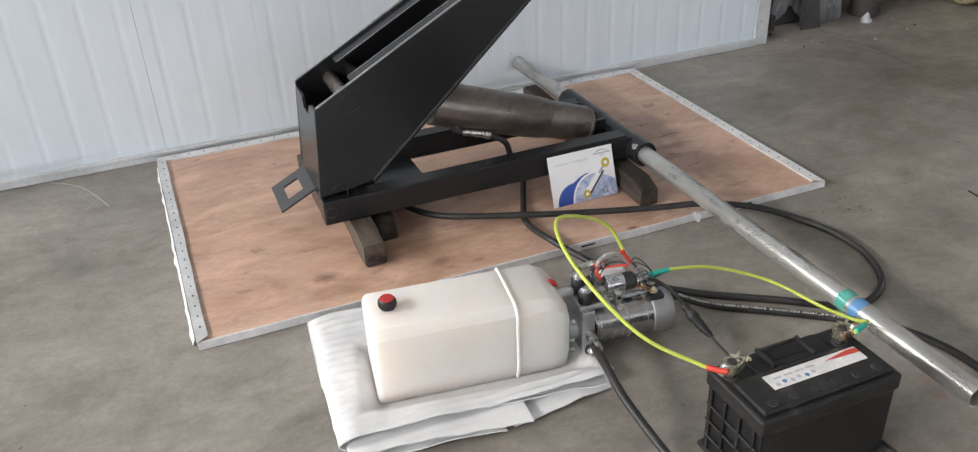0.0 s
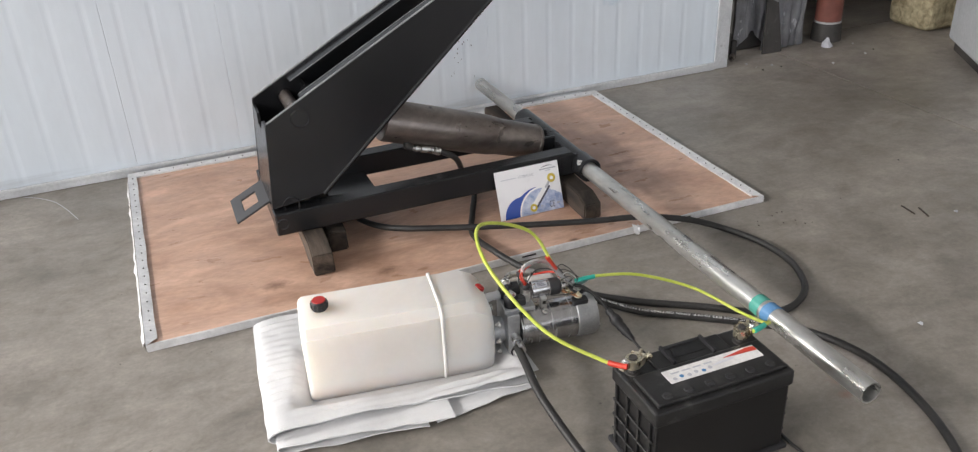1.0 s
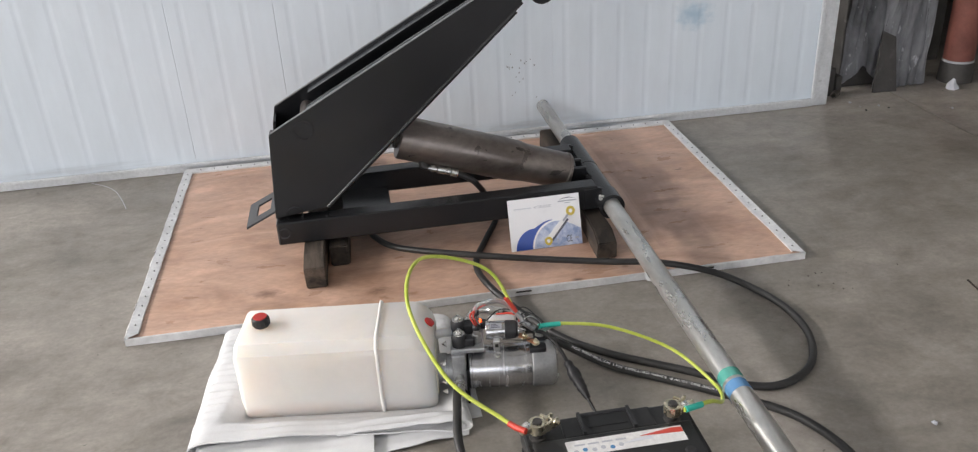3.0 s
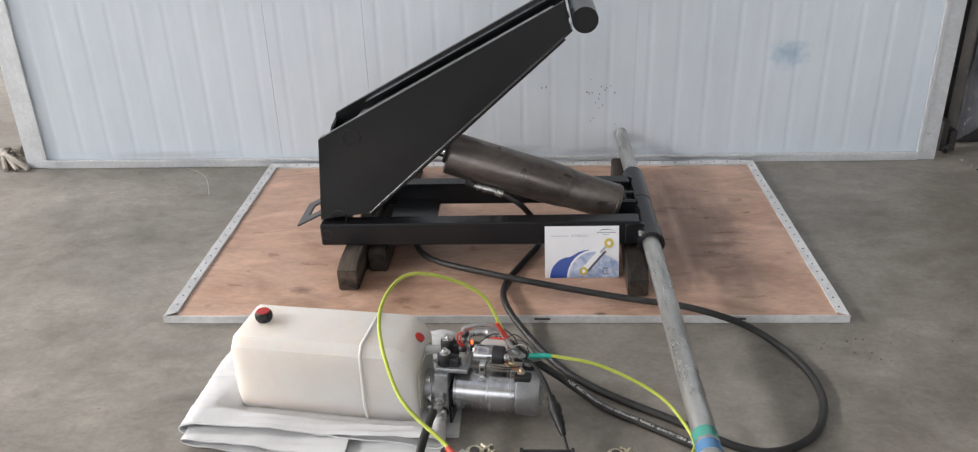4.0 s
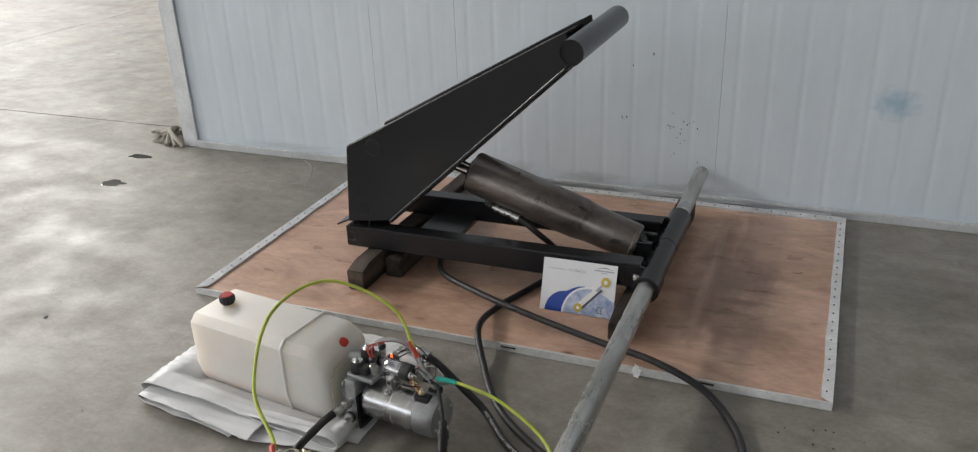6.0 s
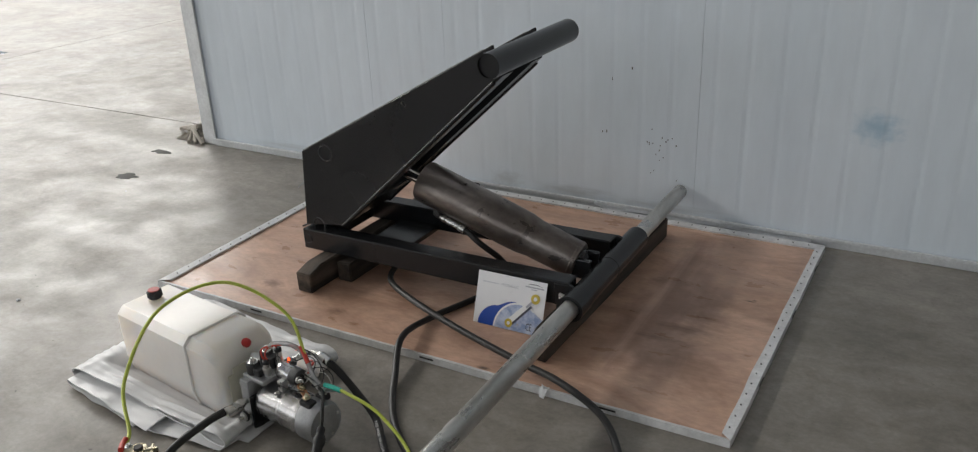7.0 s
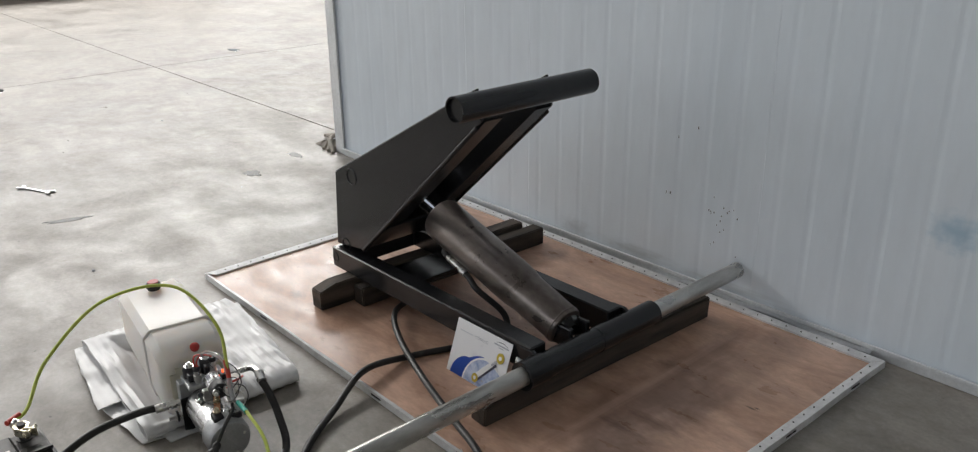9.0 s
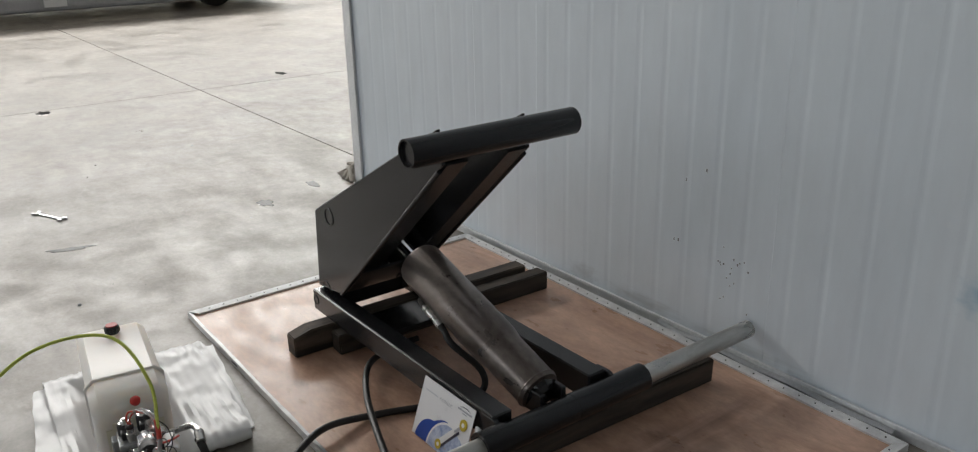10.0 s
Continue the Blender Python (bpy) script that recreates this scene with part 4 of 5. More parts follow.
foam = thing("foam_sheet", "white packing foam sheet folded flat under the oil tank", "foam sheet", (3.33, 5.15, 0))
part("top_fold", folded_sheet([(3.12, 0.010), (3.07, 0.009), (3.040, 0.012), (3.024, 0.026), (3.040, 0.043), (3.09, 0.047), (3.20, 0.042), (3.36, 0.038), (3.50, 0.040), (3.600, 0.043), (3.645, 0.037), (3.660, 0.023), (3.645, 0.009), (3.58, 0.010), (3.46, 0.020), (3.36, 0.024)],
                              lambda x: 4.950 - 0.066 * (x - 3.0), lambda x: 5.415 - 0.10 * (x - 3.0), 1.0, 0.0034), FOAM, foam, smooth=True)
part("front_fold", folded_sheet([(3.44, 0.020), (3.28, 0.026), (3.14, 0.027), (3.065, 0.025), (3.046, 0.016), (3.065, 0.006), (3.14, 0.007), (3.25, 0.008), (3.380, 0.006)],
                                lambda x: 4.925 - 0.155 * (x - 3.0), lambda x: 5.02, 4.0, 0.0012, 30), FOAM, foam, smooth=True)
part("inner_roll", folded_sheet([(3.32, 0.017), (3.20, 0.020), (3.10, 0.019), (3.082, 0.014), (3.10, 0.011), (3.22, 0.012)],
                                lambda x: 4.942 - 0.155 * (x - 3.0), lambda x: 5.00, 6.0, 0.0012, 20, 0.002), FOAM, foam, smooth=True)
part("rear_flap", folded_sheet([(3.02, 0.006), (3.16, 0.007), (3.34, 0.008), (3.48, 0.007), (3.600, 0.006)],
                               lambda x: 5.18, lambda x: 5.452 - 0.125 * (x - 3.0), 8.0, 0.0032, 40), FOAM, foam, smooth=True)
part("corner_flap", folded_sheet([(3.40, 0.006), (3.50, 0.008), (3.60, 0.008), (3.690, 0.006)],
                                 lambda x: 4.900 - 0.10 * (3.69 - x) + (0.05 if x > 3.66 else 0.0), lambda x: 5.10, 12.0, 0.0014, 24), FOAM, foam, smooth=True)

# ---- power unit: tank, pump block, motor, valves ----
unit = thing("hydraulic_power_unit", "power pack with white oil tank and steel motor on foam", "power unit", (3.145, 5.049, 0.0), -7.7)
TL, TW, TB, TT = 0.452, 0.168, 0.0135, 0.214


def tank_mesh():
    """Blow-moulded tank: chamfered section, rounded shoulders, sloping end."""
    bm = bmesh.new()
    loops = []
    for u, grow, drop in ((0.0, -0.010, 0.008), (0.004, -0.004, 0.003), (0.012, 0, 0), (0.30, 0.001, 0), (0.402, 0.001, 0), (0.432, -0.001, 0.014), (0.445, -0.006, 0.026), (0.450, -0.011, 0.034), (0.452, -0.017, 0.042)):
        y0, y1, z0, z1 = -0.005 - grow, TW + 0.012 + grow, TB - grow * 0.4, TT - drop + grow * 0.3
        cut = 0.020
        sec = [(y0 + 0.012, z0), (y1 - 0.012, z0), (y1, z0 + 0.048), (y1, z1 - cut), (y1 - cut, z1), (y0 + cut, z1), (y0, z1 - cut), (y0, z0 + 0.048)]
        loops.append([bm.verts.new((u, y, z)) for y, z in sec])
    for a, b in zip(loops, loops[1:]):
        for k in range(8):
            bm.faces.new((a[k], a[(k + 1) % 8], b[(k + 1) % 8], b[k]))
    bm.faces.new(list(reversed(loops[0]))), bm.faces.new(loops[-1])
    long = [e for e in bm.edges if len(e.link_faces) == 2 and e.calc_face_angle(0) > 0.5]
    bmesh.ops.bevel(bm, geom=long, offset=0.0135, segments=5, affect="EDGES")
    return bm


tank = part("oil_tank", tank_mesh(), POLY, unit, "milky white plastic oil tank with oil showing through", smooth=True, local=True, crease=34)
y0, y1, z0, z1, cut = -0.007, TW + 0.014, TB + 0.002, TT + 0.002, 0.018
sec = [(y0 + 0.012, z0), (y0, z0 + 0.048), (y0, z1 - cut), (y0 + cut, z1), (y1 - cut, z1), (y1, z1 - cut), (y1, z0 + 0.048), (y1 - 0.012, z0)]
seam = []
for a, b in zip(sec, sec[1:]):
    seam += [(0.325, a[0] + (b[0] - a[0]) * k / 5, a[1] + (b[1] - a[1]) * k / 5) for k in range(5)]
part("mould_rib", rings(bmesh.new(), seam + [(0.325, *sec[-1])], [0.0044] * (len(seam) + 1), 10), POLY_RIB, tank, smooth=True, local=True)
bm = box(bmesh.new(), 0.4515, 0.4545, 0.020, TW - 0.012, 0.030, 0.152)
bmesh.ops.bevel(bm, geom=[e for e in bm.edges if abs(e.verts[0].co.x - e.verts[1].co.x) > 0.002], offset=0.016, segments=4, affect="EDGES")
part("oil_gauge_panel", bm, POLY_OIL, tank, "yellowish end wall with oil showing through", local=True)
cap = part("filler_cap", rings(bmesh.new(), [(0.052, 0.092, z) for z in (TT - 0.002, TT + 0.003, TT + 0.004, TT + 0.021, TT + 0.024)], [0.017, 0.017, 0.0195, 0.0195, 0.017], 26), BLACK_PLASTIC, tank, "black filler cap", smooth=True, local=True)
for k in range(14):
    a = 2 * math.pi * k / 14
    c, s = math.cos(a), math.sin(a)
    part("cap_rib", rings(bmesh.new(), [(0.052 + 0.0195 * c, 0.092 + 0.0195 * s, TT + 0.005), (0.052 + 0.0195 * c, 0.092 + 0.0195 * s, TT + 0.020)], [0.0016, 0.0016], 6), BLACK_PLASTIC, cap, local=True)
part("cap_disc", rings(bmesh.new(), [(0.052, 0.092, TT + 0.0235), (0.052, 0.092, TT + 0.0262)], [0.0165, 0.0155], 26), RED, cap, "red cap disc", smooth=True, local=True)
slope = Vector((0.55, 0, 0.83)).normalized()
pc = Vector((0.436, 0.098, 0.187))
part("red_plug", rings(bmesh.new(), [pc - slope * 0.004, pc + slope * 0.004, pc + slope * 0.011, pc + slope * 0.014], [0.011, 0.0125, 0.0125, 0.008], 20), RED, tank, "round red plug", smooth=True, local=True)

MY, MZ, MR = 0.084, 0.070, 0.052
pump = part("pump_block", box(bmesh.new(), 0.490, 0.522, MY - 0.058, MY + 0.052, 0.006, 0.142, 0.003), CAST_ALU, unit, "machined aluminium pump block", local=True)
part("tank_flange", rings(bmesh.new(), [(0.448, MY, MZ), (0.474, MY, MZ), (0.475, MY, MZ), (0.491, MY, MZ)], [0.036, 0.036, 0.033, 0.033], 28), CAST_ALU, pump, "zinc tank flange", smooth=True, local=True)
part("foot_bracket", box(bmesh.new(), 0.522, 0.528, MY - 0.060, MY + 0.058, 0.003, 0.100, 0.001), BLACK_PAINT, pump, "black steel foot plate", local=True)
for dy in (-0.046, 0.046):
    for z in (0.032, 0.060, 0.112):
        part("flange_bolt", hex_bolt((0.474, MY + dy * 0.86, z), (-1, 0, 0), 0.0055, 0.007), ZINC, pump, local=True)
part("neck_stub", rings(bmesh.new(), [(0.440, 0.104, 0.150), (0.470, 0.104, 0.158), (0.492, 0.104, 0.158)], [0.012, 0.011, 0.011], 16), POLY, tank, "white plastic neck", smooth=True, local=True)
motor = part("motor", rings(bmesh.new(), [(u, MY, MZ) for u in (0.528, 0.530, 0.676, 0.678)], [MR - 0.002, MR, MR, MR - 0.002], 48), MOTOR_STEEL, unit, "brushed bright steel motor barrel", smooth=True, local=True)
part("barrel_seam", rings(bmesh.new(), [(0.5345, MY, MZ), (0.5355, MY, MZ)], [MR + 0.0006, MR + 0.0006], 48), DARK_STEEL, motor, local=True)
part("end_cover", rings(bmesh.new(), [(u, MY, MZ) for u in (0.678, 0.680, 0.722, 0.733, 0.736)], [MR, MR + 0.002, MR + 0.002, MR - 0.003, MR - 0.012], 48), CAST_ALU, motor, "grey cast end cover", smooth=True, local=True)
for a in (20, 110, 200, 290):
    c, sn = math.cos(radians(a)) * 0.038, math.sin(radians(a)) * 0.038
    part("cover_screw", rings(bmesh.new(), [(0.733, MY + c, MZ + sn), (0.738, MY + c, MZ + sn), (0.739, MY + c, MZ + sn)], [0.0042, 0.0038, 0.002], 10), ZINC, motor, local=True)

# valve manifold and coils
part("manifold", box(bmesh.new(), 0.488, 0.566, 0.040, 0.142, 0.138, 0.150, 0.003), CAST_ALU, pump, "aluminium valve manifold", local=True)
for u, v, z1 in ((0.509, 0.061, 0.186), (0.507, 0.106, 0.196)):
    coil = part("valve_coil", rings(bmesh.new(), [(u, v, z) for z in (0.146, 0.149, z1 - 0.010, z1 - 0.006, z1 - 0.005)], [0.016, 0.0175, 0.0175, 0.015, 0.011], 24), BLACK_PLASTIC, unit, "black valve coil", smooth=True, local=True)
    part("coil_nut", hex_bolt((u, v, z1 - 0.006), (0, 0, 1), 0.0095, 0.008), ZINC, coil, "bright hex nut", local=True)
    part("coil_plug", box(bmesh.new(), u + 0.012, u + 0.036, v - 0.013, v + 0.013, 0.150, z1 - 0.014, 0.004), BLACK_PLASTIC, coil, local=True)
for u, v, z1 in ((0.551, 0.070, 0.186), (0.549, 0.112, 0.200)):
    sw = part("pressure_valve", rings(bmesh.new(), [(u, v, z) for z in (0.146, 0.158, 0.159, 0.172, 0.173, z1)], [0.0085, 0.0085, 0.0105, 0.0105, 0.0085, 0.0080], 16), ZINC, unit, "zinc valve cartridge", smooth=True, local=True)
    part("valve_cap", rings(bmesh.new(), [(u, v, z1 - 0.001), (u, v, z1 + 0.007), (u, v, z1 + 0.010)], [0.0095, 0.0095, 0.006], 14), BLACK_PLASTIC, sw, local=True)
part("indicator_lamp", rings(bmesh.new(), [(0.560, 0.132, 0.160), (0.560, 0.132, 0.170), (0.560, 0.132, 0.173)], [0.0030, 0.0028, 0.0014], 10), LED_RED, unit, "lit red indicator lamp", smooth=True, local=True)
part("lamp_block", box(bmesh.new(), 0.545, 0.574, 0.122, 0.146, 0.148, 0.164, 0.003), BLACK_PLASTIC, unit, local=True)
part("white_cartridge", rings(bmesh.new(), [(u, 0.150, 0.150) for u in (0.580, 0.584, 0.640, 0.646)], [0.012, 0.016, 0.016, 0.010], 20), POLY, unit, "small white plastic cylinder", smooth=True, local=True)

# starter solenoid on the motor
sol = part("solenoid", rings(bmesh.new(), [(u, 0.098, 0.160) for u in (0.572, 0.574, 0.616, 0.618)], [0.0205, 0.022, 0.022, 0.021], 30), MOTOR_STEEL, unit, "silver starter solenoid with black end", smooth=True, local=True)
part("solenoid_cap", rings(bmesh.new(), [(u, 0.098, 0.160) for u in (0.618, 0.620, 0.642, 0.648)], [0.0218, 0.0225, 0.0215, 0.016], 28), BLACK_PLASTIC, sol, smooth=True, local=True)
part("rating_label", slab([(0.582, 0.0805, 0.1745), (0.610, 0.0805, 0.1745), (0.610, 0.0925, 0.1818), (0.582, 0.0925, 0.1818)], 0.0010), PRINT_GREY, sol, "grey rating label", local=True)
for k in range(3):
    part("label_bar", slab([(0.585, 0.0828 + 0.003 * k, 0.1772 + 0.0018 * k), (0.606 - 0.004 * k, 0.0828 + 0.003 * k, 0.1772 + 0.0018 * k), (0.606 - 0.004 * k, 0.0840 + 0.003 * k, 0.1779 + 0.0018 * k), (0.585, 0.0840 + 0.003 * k, 0.1779 + 0.0018 * k)], 0.0008), PRINT_DARK, sol, local=True)
part("solenoid_strap", box(bmesh.new(), 0.588, 0.604, 0.066, 0.086, 0.120, 0.150, 0.002), ZINC, sol, "zinc mounting strap", local=True)
part("strap_slot", box(bmesh.new(), 0.592, 0.600, 0.0645, 0.0665, 0.134, 0.142), JOINT, sol, local=True)
part("strap_screw", hex_bolt((0.596, 0.055, 0.120), (0, -0.6, 0.8), 0.0055, 0.005), ZINC, sol, local=True)
for v, z in ((0.086, 0.164), (0.112, 0.164)):
    part("stud", hex_bolt((0.648, v, z), (1, 0, 0), 0.0062, 0.012), ZINC, sol, "bright stud nut", local=True)
part("copper_link", slab([(0.648, 0.078, 0.150), (0.692, 0.064, 0.132), (0.692, 0.080, 0.132), (0.648, 0.094, 0.150)], 0.0035), COPPER, sol, "copper link bar", local=True)
part("link_block", box(bmesh.new(), 0.672, 0.712, 0.058, 0.084, 0.112, 0.130, 0.005), BLACK_PLASTIC, sol, "black rubber terminal base", smooth=True, local=True)
for u, v, z in ((0.688, 0.072, 0.135), (0.662, 0.082, 0.147)):
    part("link_bolt", hex_bolt((u, v, z), (0, 0, 1), 0.0068, 0.008), BRASS, sol, "yellow zinc bolt", local=True)
part("ground_base", box(bmesh.new(), 0.684, 0.714, 0.100, 0.126, 0.112, 0.128, 0.004), BLACK_PLASTIC, sol, local=True)
part("ground_bolt", hex_bolt((0.700, 0.114, 0.130), (0, 0, 1), 0.0075, 0.010), ZINC, sol, "bright ground bolt", local=True)
part("ring_lug", slab([(0.692, 0.106, 0.132), (0.735, 0.122, 0.142), (0.733, 0.134, 0.142), (0.690, 0.120, 0.132)], 0.0025), ZINC, sol, local=True)
part("ring_lug", slab([(0.655, 0.104, 0.168), (0.690, 0.106, 0.140), (0.690, 0.116, 0.140), (0.655, 0.114, 0.168)], 0.0025), ZINC, sol, local=True)

# control wires
for pts, m, r in (
        ([(0.548, 0.086, 0.222), (0.556, 0.100, 0.228), (0.590, 0.118, 0.229), (0.622, 0.126, 0.216), (0.645, 0.124, 0.190), (0.664, 0.118, 0.166), (0.690, 0.116, 0.148)], CLEAR, 0.0062),
        ([(0.551, 0.070, 0.192), (0.544, 0.066, 0.206), (0.538, 0.072, 0.219), (0.546, 0.084, 0.224), (0.575, 0.108, 0.228)], RED_SLEEVE, 0.0022),
        ([(0.555, 0.074, 0.192), (0.549, 0.072, 0.204), (0.545, 0.080, 0.216), (0.552, 0.092, 0.225)], RED_SLEEVE, 0.0020),
        ([(0.549, 0.112, 0.206), (0.546, 0.106, 0.217), (0.552, 0.098, 0.224)], RED_SLEEVE, 0.0020),
        ([(0.590, 0.117, 0.229), (0.622, 0.126, 0.214), (0.650, 0.122, 0.176), (0.652, 0.112, 0.168)], RED_SLEEVE, 0.0018),
        ([(0.560, 0.100, 0.226), (0.60, 0.120, 0.224), (0.640, 0.128, 0.196), (0.676, 0.120, 0.150)], RUBBER, 0.0016),
        ([(0.652, 0.100, 0.172), (0.668, 0.090, 0.186), (0.682, 0.100, 0.170), (0.672, 0.116, 0.152), (0.655, 0.124, 0.158)], RUBBER, 0.0013),
        ([(0.655, 0.118, 0.170), (0.682, 0.140, 0.166), (0.706, 0.138, 0.145), (0.702, 0.120, 0.138)], ZINC, 0.0013),
        ([(0.640, 0.118, 0.190), (0.664, 0.136, 0.196), (0.690, 0.132, 0.176), (0.700, 0.112, 0.158), (0.684, 0.098, 0.150)], RUBBER, 0.0012),
        ([(0.650, 0.126, 0.176), (0.672, 0.150, 0.172), (0.700, 0.150, 0.156), (0.718, 0.128, 0.140), (0.706, 0.108, 0.136)], RUBBER, 0.0012),
        ([(0.600, 0.124, 0.222), (0.630, 0.146, 0.206), (0.662, 0.148, 0.178), (0.676, 0.126, 0.158)], RUBBER, 0.0014),
        ([(0.612, 0.060, 0.158), (0.636, 0.044, 0.166), (0.664, 0.050, 0.160), (0.684, 0.072, 0.150)], RUBBER, 0.0013),
        ([(0.572, 0.136, 0.160), (0.604, 0.160, 0.176), (0.640, 0.150, 0.178), (0.660, 0.122, 0.164)], RUBBER, 0.0016),
        ([(0.600, 0.170, 0.158), (0.632, 0.150, 0.172), (0.648, 0.128, 0.180)], RED_SLEEVE, 0.0030)):
    part("control_wire", hose(pts, r, 8, 6), m, unit, smooth=True, local=True)

# pressure ports
pf = Vector((0.506, MY - 0.058, 0.080))
part("pressure_fitting", rings(bmesh.new(), [pf + Vector((0.0006 * d, -d, 0.003)) for d in (0, 0.012, 0.013, 0.025, 0.026, 0.031, 0.032, 0.064)], [0.009, 0.009, 0.0125, 0.0125, 0.009, 0.009, 0.0122, 0.0118], 14), ZINC, pump, "zinc hose end fitting", smooth=True, local=True)
part("relief_valve", rings(bmesh.new(), [(0.508, MY - 0.058 - d, 0.044) for d in (0, 0.008, 0.009, 0.019, 0.020, 0.034)], [0.011, 0.011, 0.013, 0.013, 0.006, 0.006], 6), ZINC, pump, "zinc relief valve", local=True)
part("relief_ring", ring_bead((0.508, MY - 0.070, 0.044), (0, 1, 0), 0.0125, 0.003), BLACK_PLASTIC, pump, local=True)
part("return_elbow", hose([(0.512, MY + 0.046, 0.112), (0.520, MY + 0.085, 0.126), (0.538, MY + 0.125, 0.138), (0.572, MY + 0.135, 0.142), (0.590, MY + 0.134, 0.140)], 0.0080, 12, 6), ZINC, pump, "bent zinc return pipe", smooth=True, local=True)
part("return_ferrule", rings(bmesh.new(), [(0.574, 0.219, 0.141), (0.580, 0.219, 0.141), (0.581, 0.219, 0.141), (0.614, 0.217, 0.132)], [0.0100, 0.0100, 0.0122, 0.0118], 14), ZINC, pump, smooth=True, local=True)

# ---- battery ----
battery = thing("battery", "dusty black lead-acid battery with white label, standing on the floor", "battery", (3.8920, 4.5770, 0.0))
BX0, BX1, BY0, BY1 = 3.7270, 4.0570, 4.4880, 4.6640
part("case", box(bmesh.new(), BX0 + 0.005, BX1 - 0.005, BY0 + 0.004, BY1 - 0.004, 0.0, 0.175, 0.006), CASE_BLACK, battery, "black battery case", local=False)
part("lid", box(bmesh.new(), BX0, BX1, BY0, BY1, 0.168, 0.207, 0.006), DUSTY_PLASTIC, battery, "dusty black battery lid")
part("raised_deck", box(bmesh.new(), BX0 + 0.012, BX1 - 0.012, BY0 + 0.012, 4.5990, 0.206, 0.217, 0.004), DUSTY_PLASTIC, battery)
part("back_deck", box(bmesh.new(), BX0 + 0.075, BX1 - 0.075, 4.6010, BY1 - 0.006, 0.206, 0.213, 0.003), DUSTY_PLASTIC, battery)
part("foot_ledge", box(bmesh.new(), BX0 - 0.002, BX1 + 0.004, BY0 - 0.004, BY1 + 0.004, 0.0, 0.012, 0.003), BLACK_PLASTIC, battery)
for x in (BX0 - 0.0005, BX1 - 0.0045):
    for k in range(4):
        y = BY0 + 0.022 + k * 0.044
        part("end_rib", box(bmesh.new(), x, x + 0.005, y - 0.003, y + 0.003, 0.012, 0.168, 0.001, 1), DUSTY_PLASTIC, battery)
    for z in (0.045, 0.085, 0.125):
        part("end_rib", box(bmesh.new(), x + 0.0003, x + 0.0047, BY0 + 0.010, BY1 - 0.010, z - 0.003, z + 0.003, 0.001, 1), DUSTY_PLASTIC, battery)
bm = bmesh.new()
for x in (3.8380, 3.9360):
    slab([(x, 4.6020, 0.2125), (x + 0.006, 4.6020, 0.2125), (x + 0.006, 4.6020, 0.2165), (x + 0.006, 4.6600, 0.2225), (x, 4.6600, 0.2225), (x, 4.6020, 0.2165)][:2] + [(x + 0.006, 4.6600, 0.2125), (x, 4.6600, 0.2125)], 0.0085, bm)
box(bm, 3.8380, 3.9420, 4.6540, 4.6620, 0.211, 0.2165, 0.002)
part("carry_handle", bm, BLACK_PLASTIC, battery, "folded black carry handle")
# thin near-black sheet on the flat deck stands for the handle recess's shade
part("handle_recess", slab([(3.8520, 4.6200, 0.2137), (3.9300, 4.6200, 0.2137), (3.9220, 4.6480, 0.2137), (3.8600, 4.6480, 0.2137)], 0.0008), CASE_BLACK, battery)
part("lid_step", box(bmesh.new(), BX0 + 0.004, BX1 - 0.004, 4.5985, 4.6015, 0.2062, 0.2075), JOINT, battery)
for k in range(6):
    part("vent_cap", rings(bmesh.new(), [(3.7700 + 0.049 * k, 4.5170, 0.2165), (3.7700 + 0.049 * k, 4.5170, 0.2185), (3.7700 + 0.049 * k, 4.5170, 0.2190)], [0.0105, 0.0100, 0.008], 18), BLACK_PLASTIC, battery)
    part("cap_slot", box(bmesh.new(), 3.7630 + 0.049 * k, 3.7770 + 0.049 * k, 4.5155, 4.5185, 0.2188, 0.2194), JOINT, battery)
lab = part("label_sheet", box(bmesh.new(), 3.7970, 4.0200, 4.5450, 4.5850, 0.2168, 0.2180), LABEL, battery, "scuffed white label with small symbols")
part("label_stripe", slab([(3.9350, 4.5720, 0.2183), (4.0190, 4.5670, 0.2183), (4.0190, 4.5800, 0.2183), (4.0000, 4.5820, 0.2183)], 0.0003), PRINT_RED, lab)
part("label_stripe", slab([(3.9000, 4.5590, 0.2183), (3.9600, 4.5610, 0.2183), (3.9550, 4.5700, 0.2183), (3.9250, 4.5660, 0.2183)], 0.0003), PRINT_PALE, lab)
for k in range(6):
    part("label_symbol", rings(bmesh.new(), [(3.8120 + 0.017 * k, 4.5550 + 0.003 * (k % 2), 0.2178), (3.8120 + 0.017 * k, 4.5550 + 0.003 * (k % 2), 0.2184)], [0.0048, 0.0048], 14), (PRINT_GREY, BLUE_TAPE, PRINT_GREY, PRINT_GREY, BLUE_TAPE, PRINT_GREY)[k], lab)
for k in range(4):
    part("label_bar", box(bmesh.new(), 3.8120 + 0.026 * k, 3.8320 + 0.026 * k, 4.5700, 4.5740, 0.2178, 0.2184), PRINT_GREY, lab)
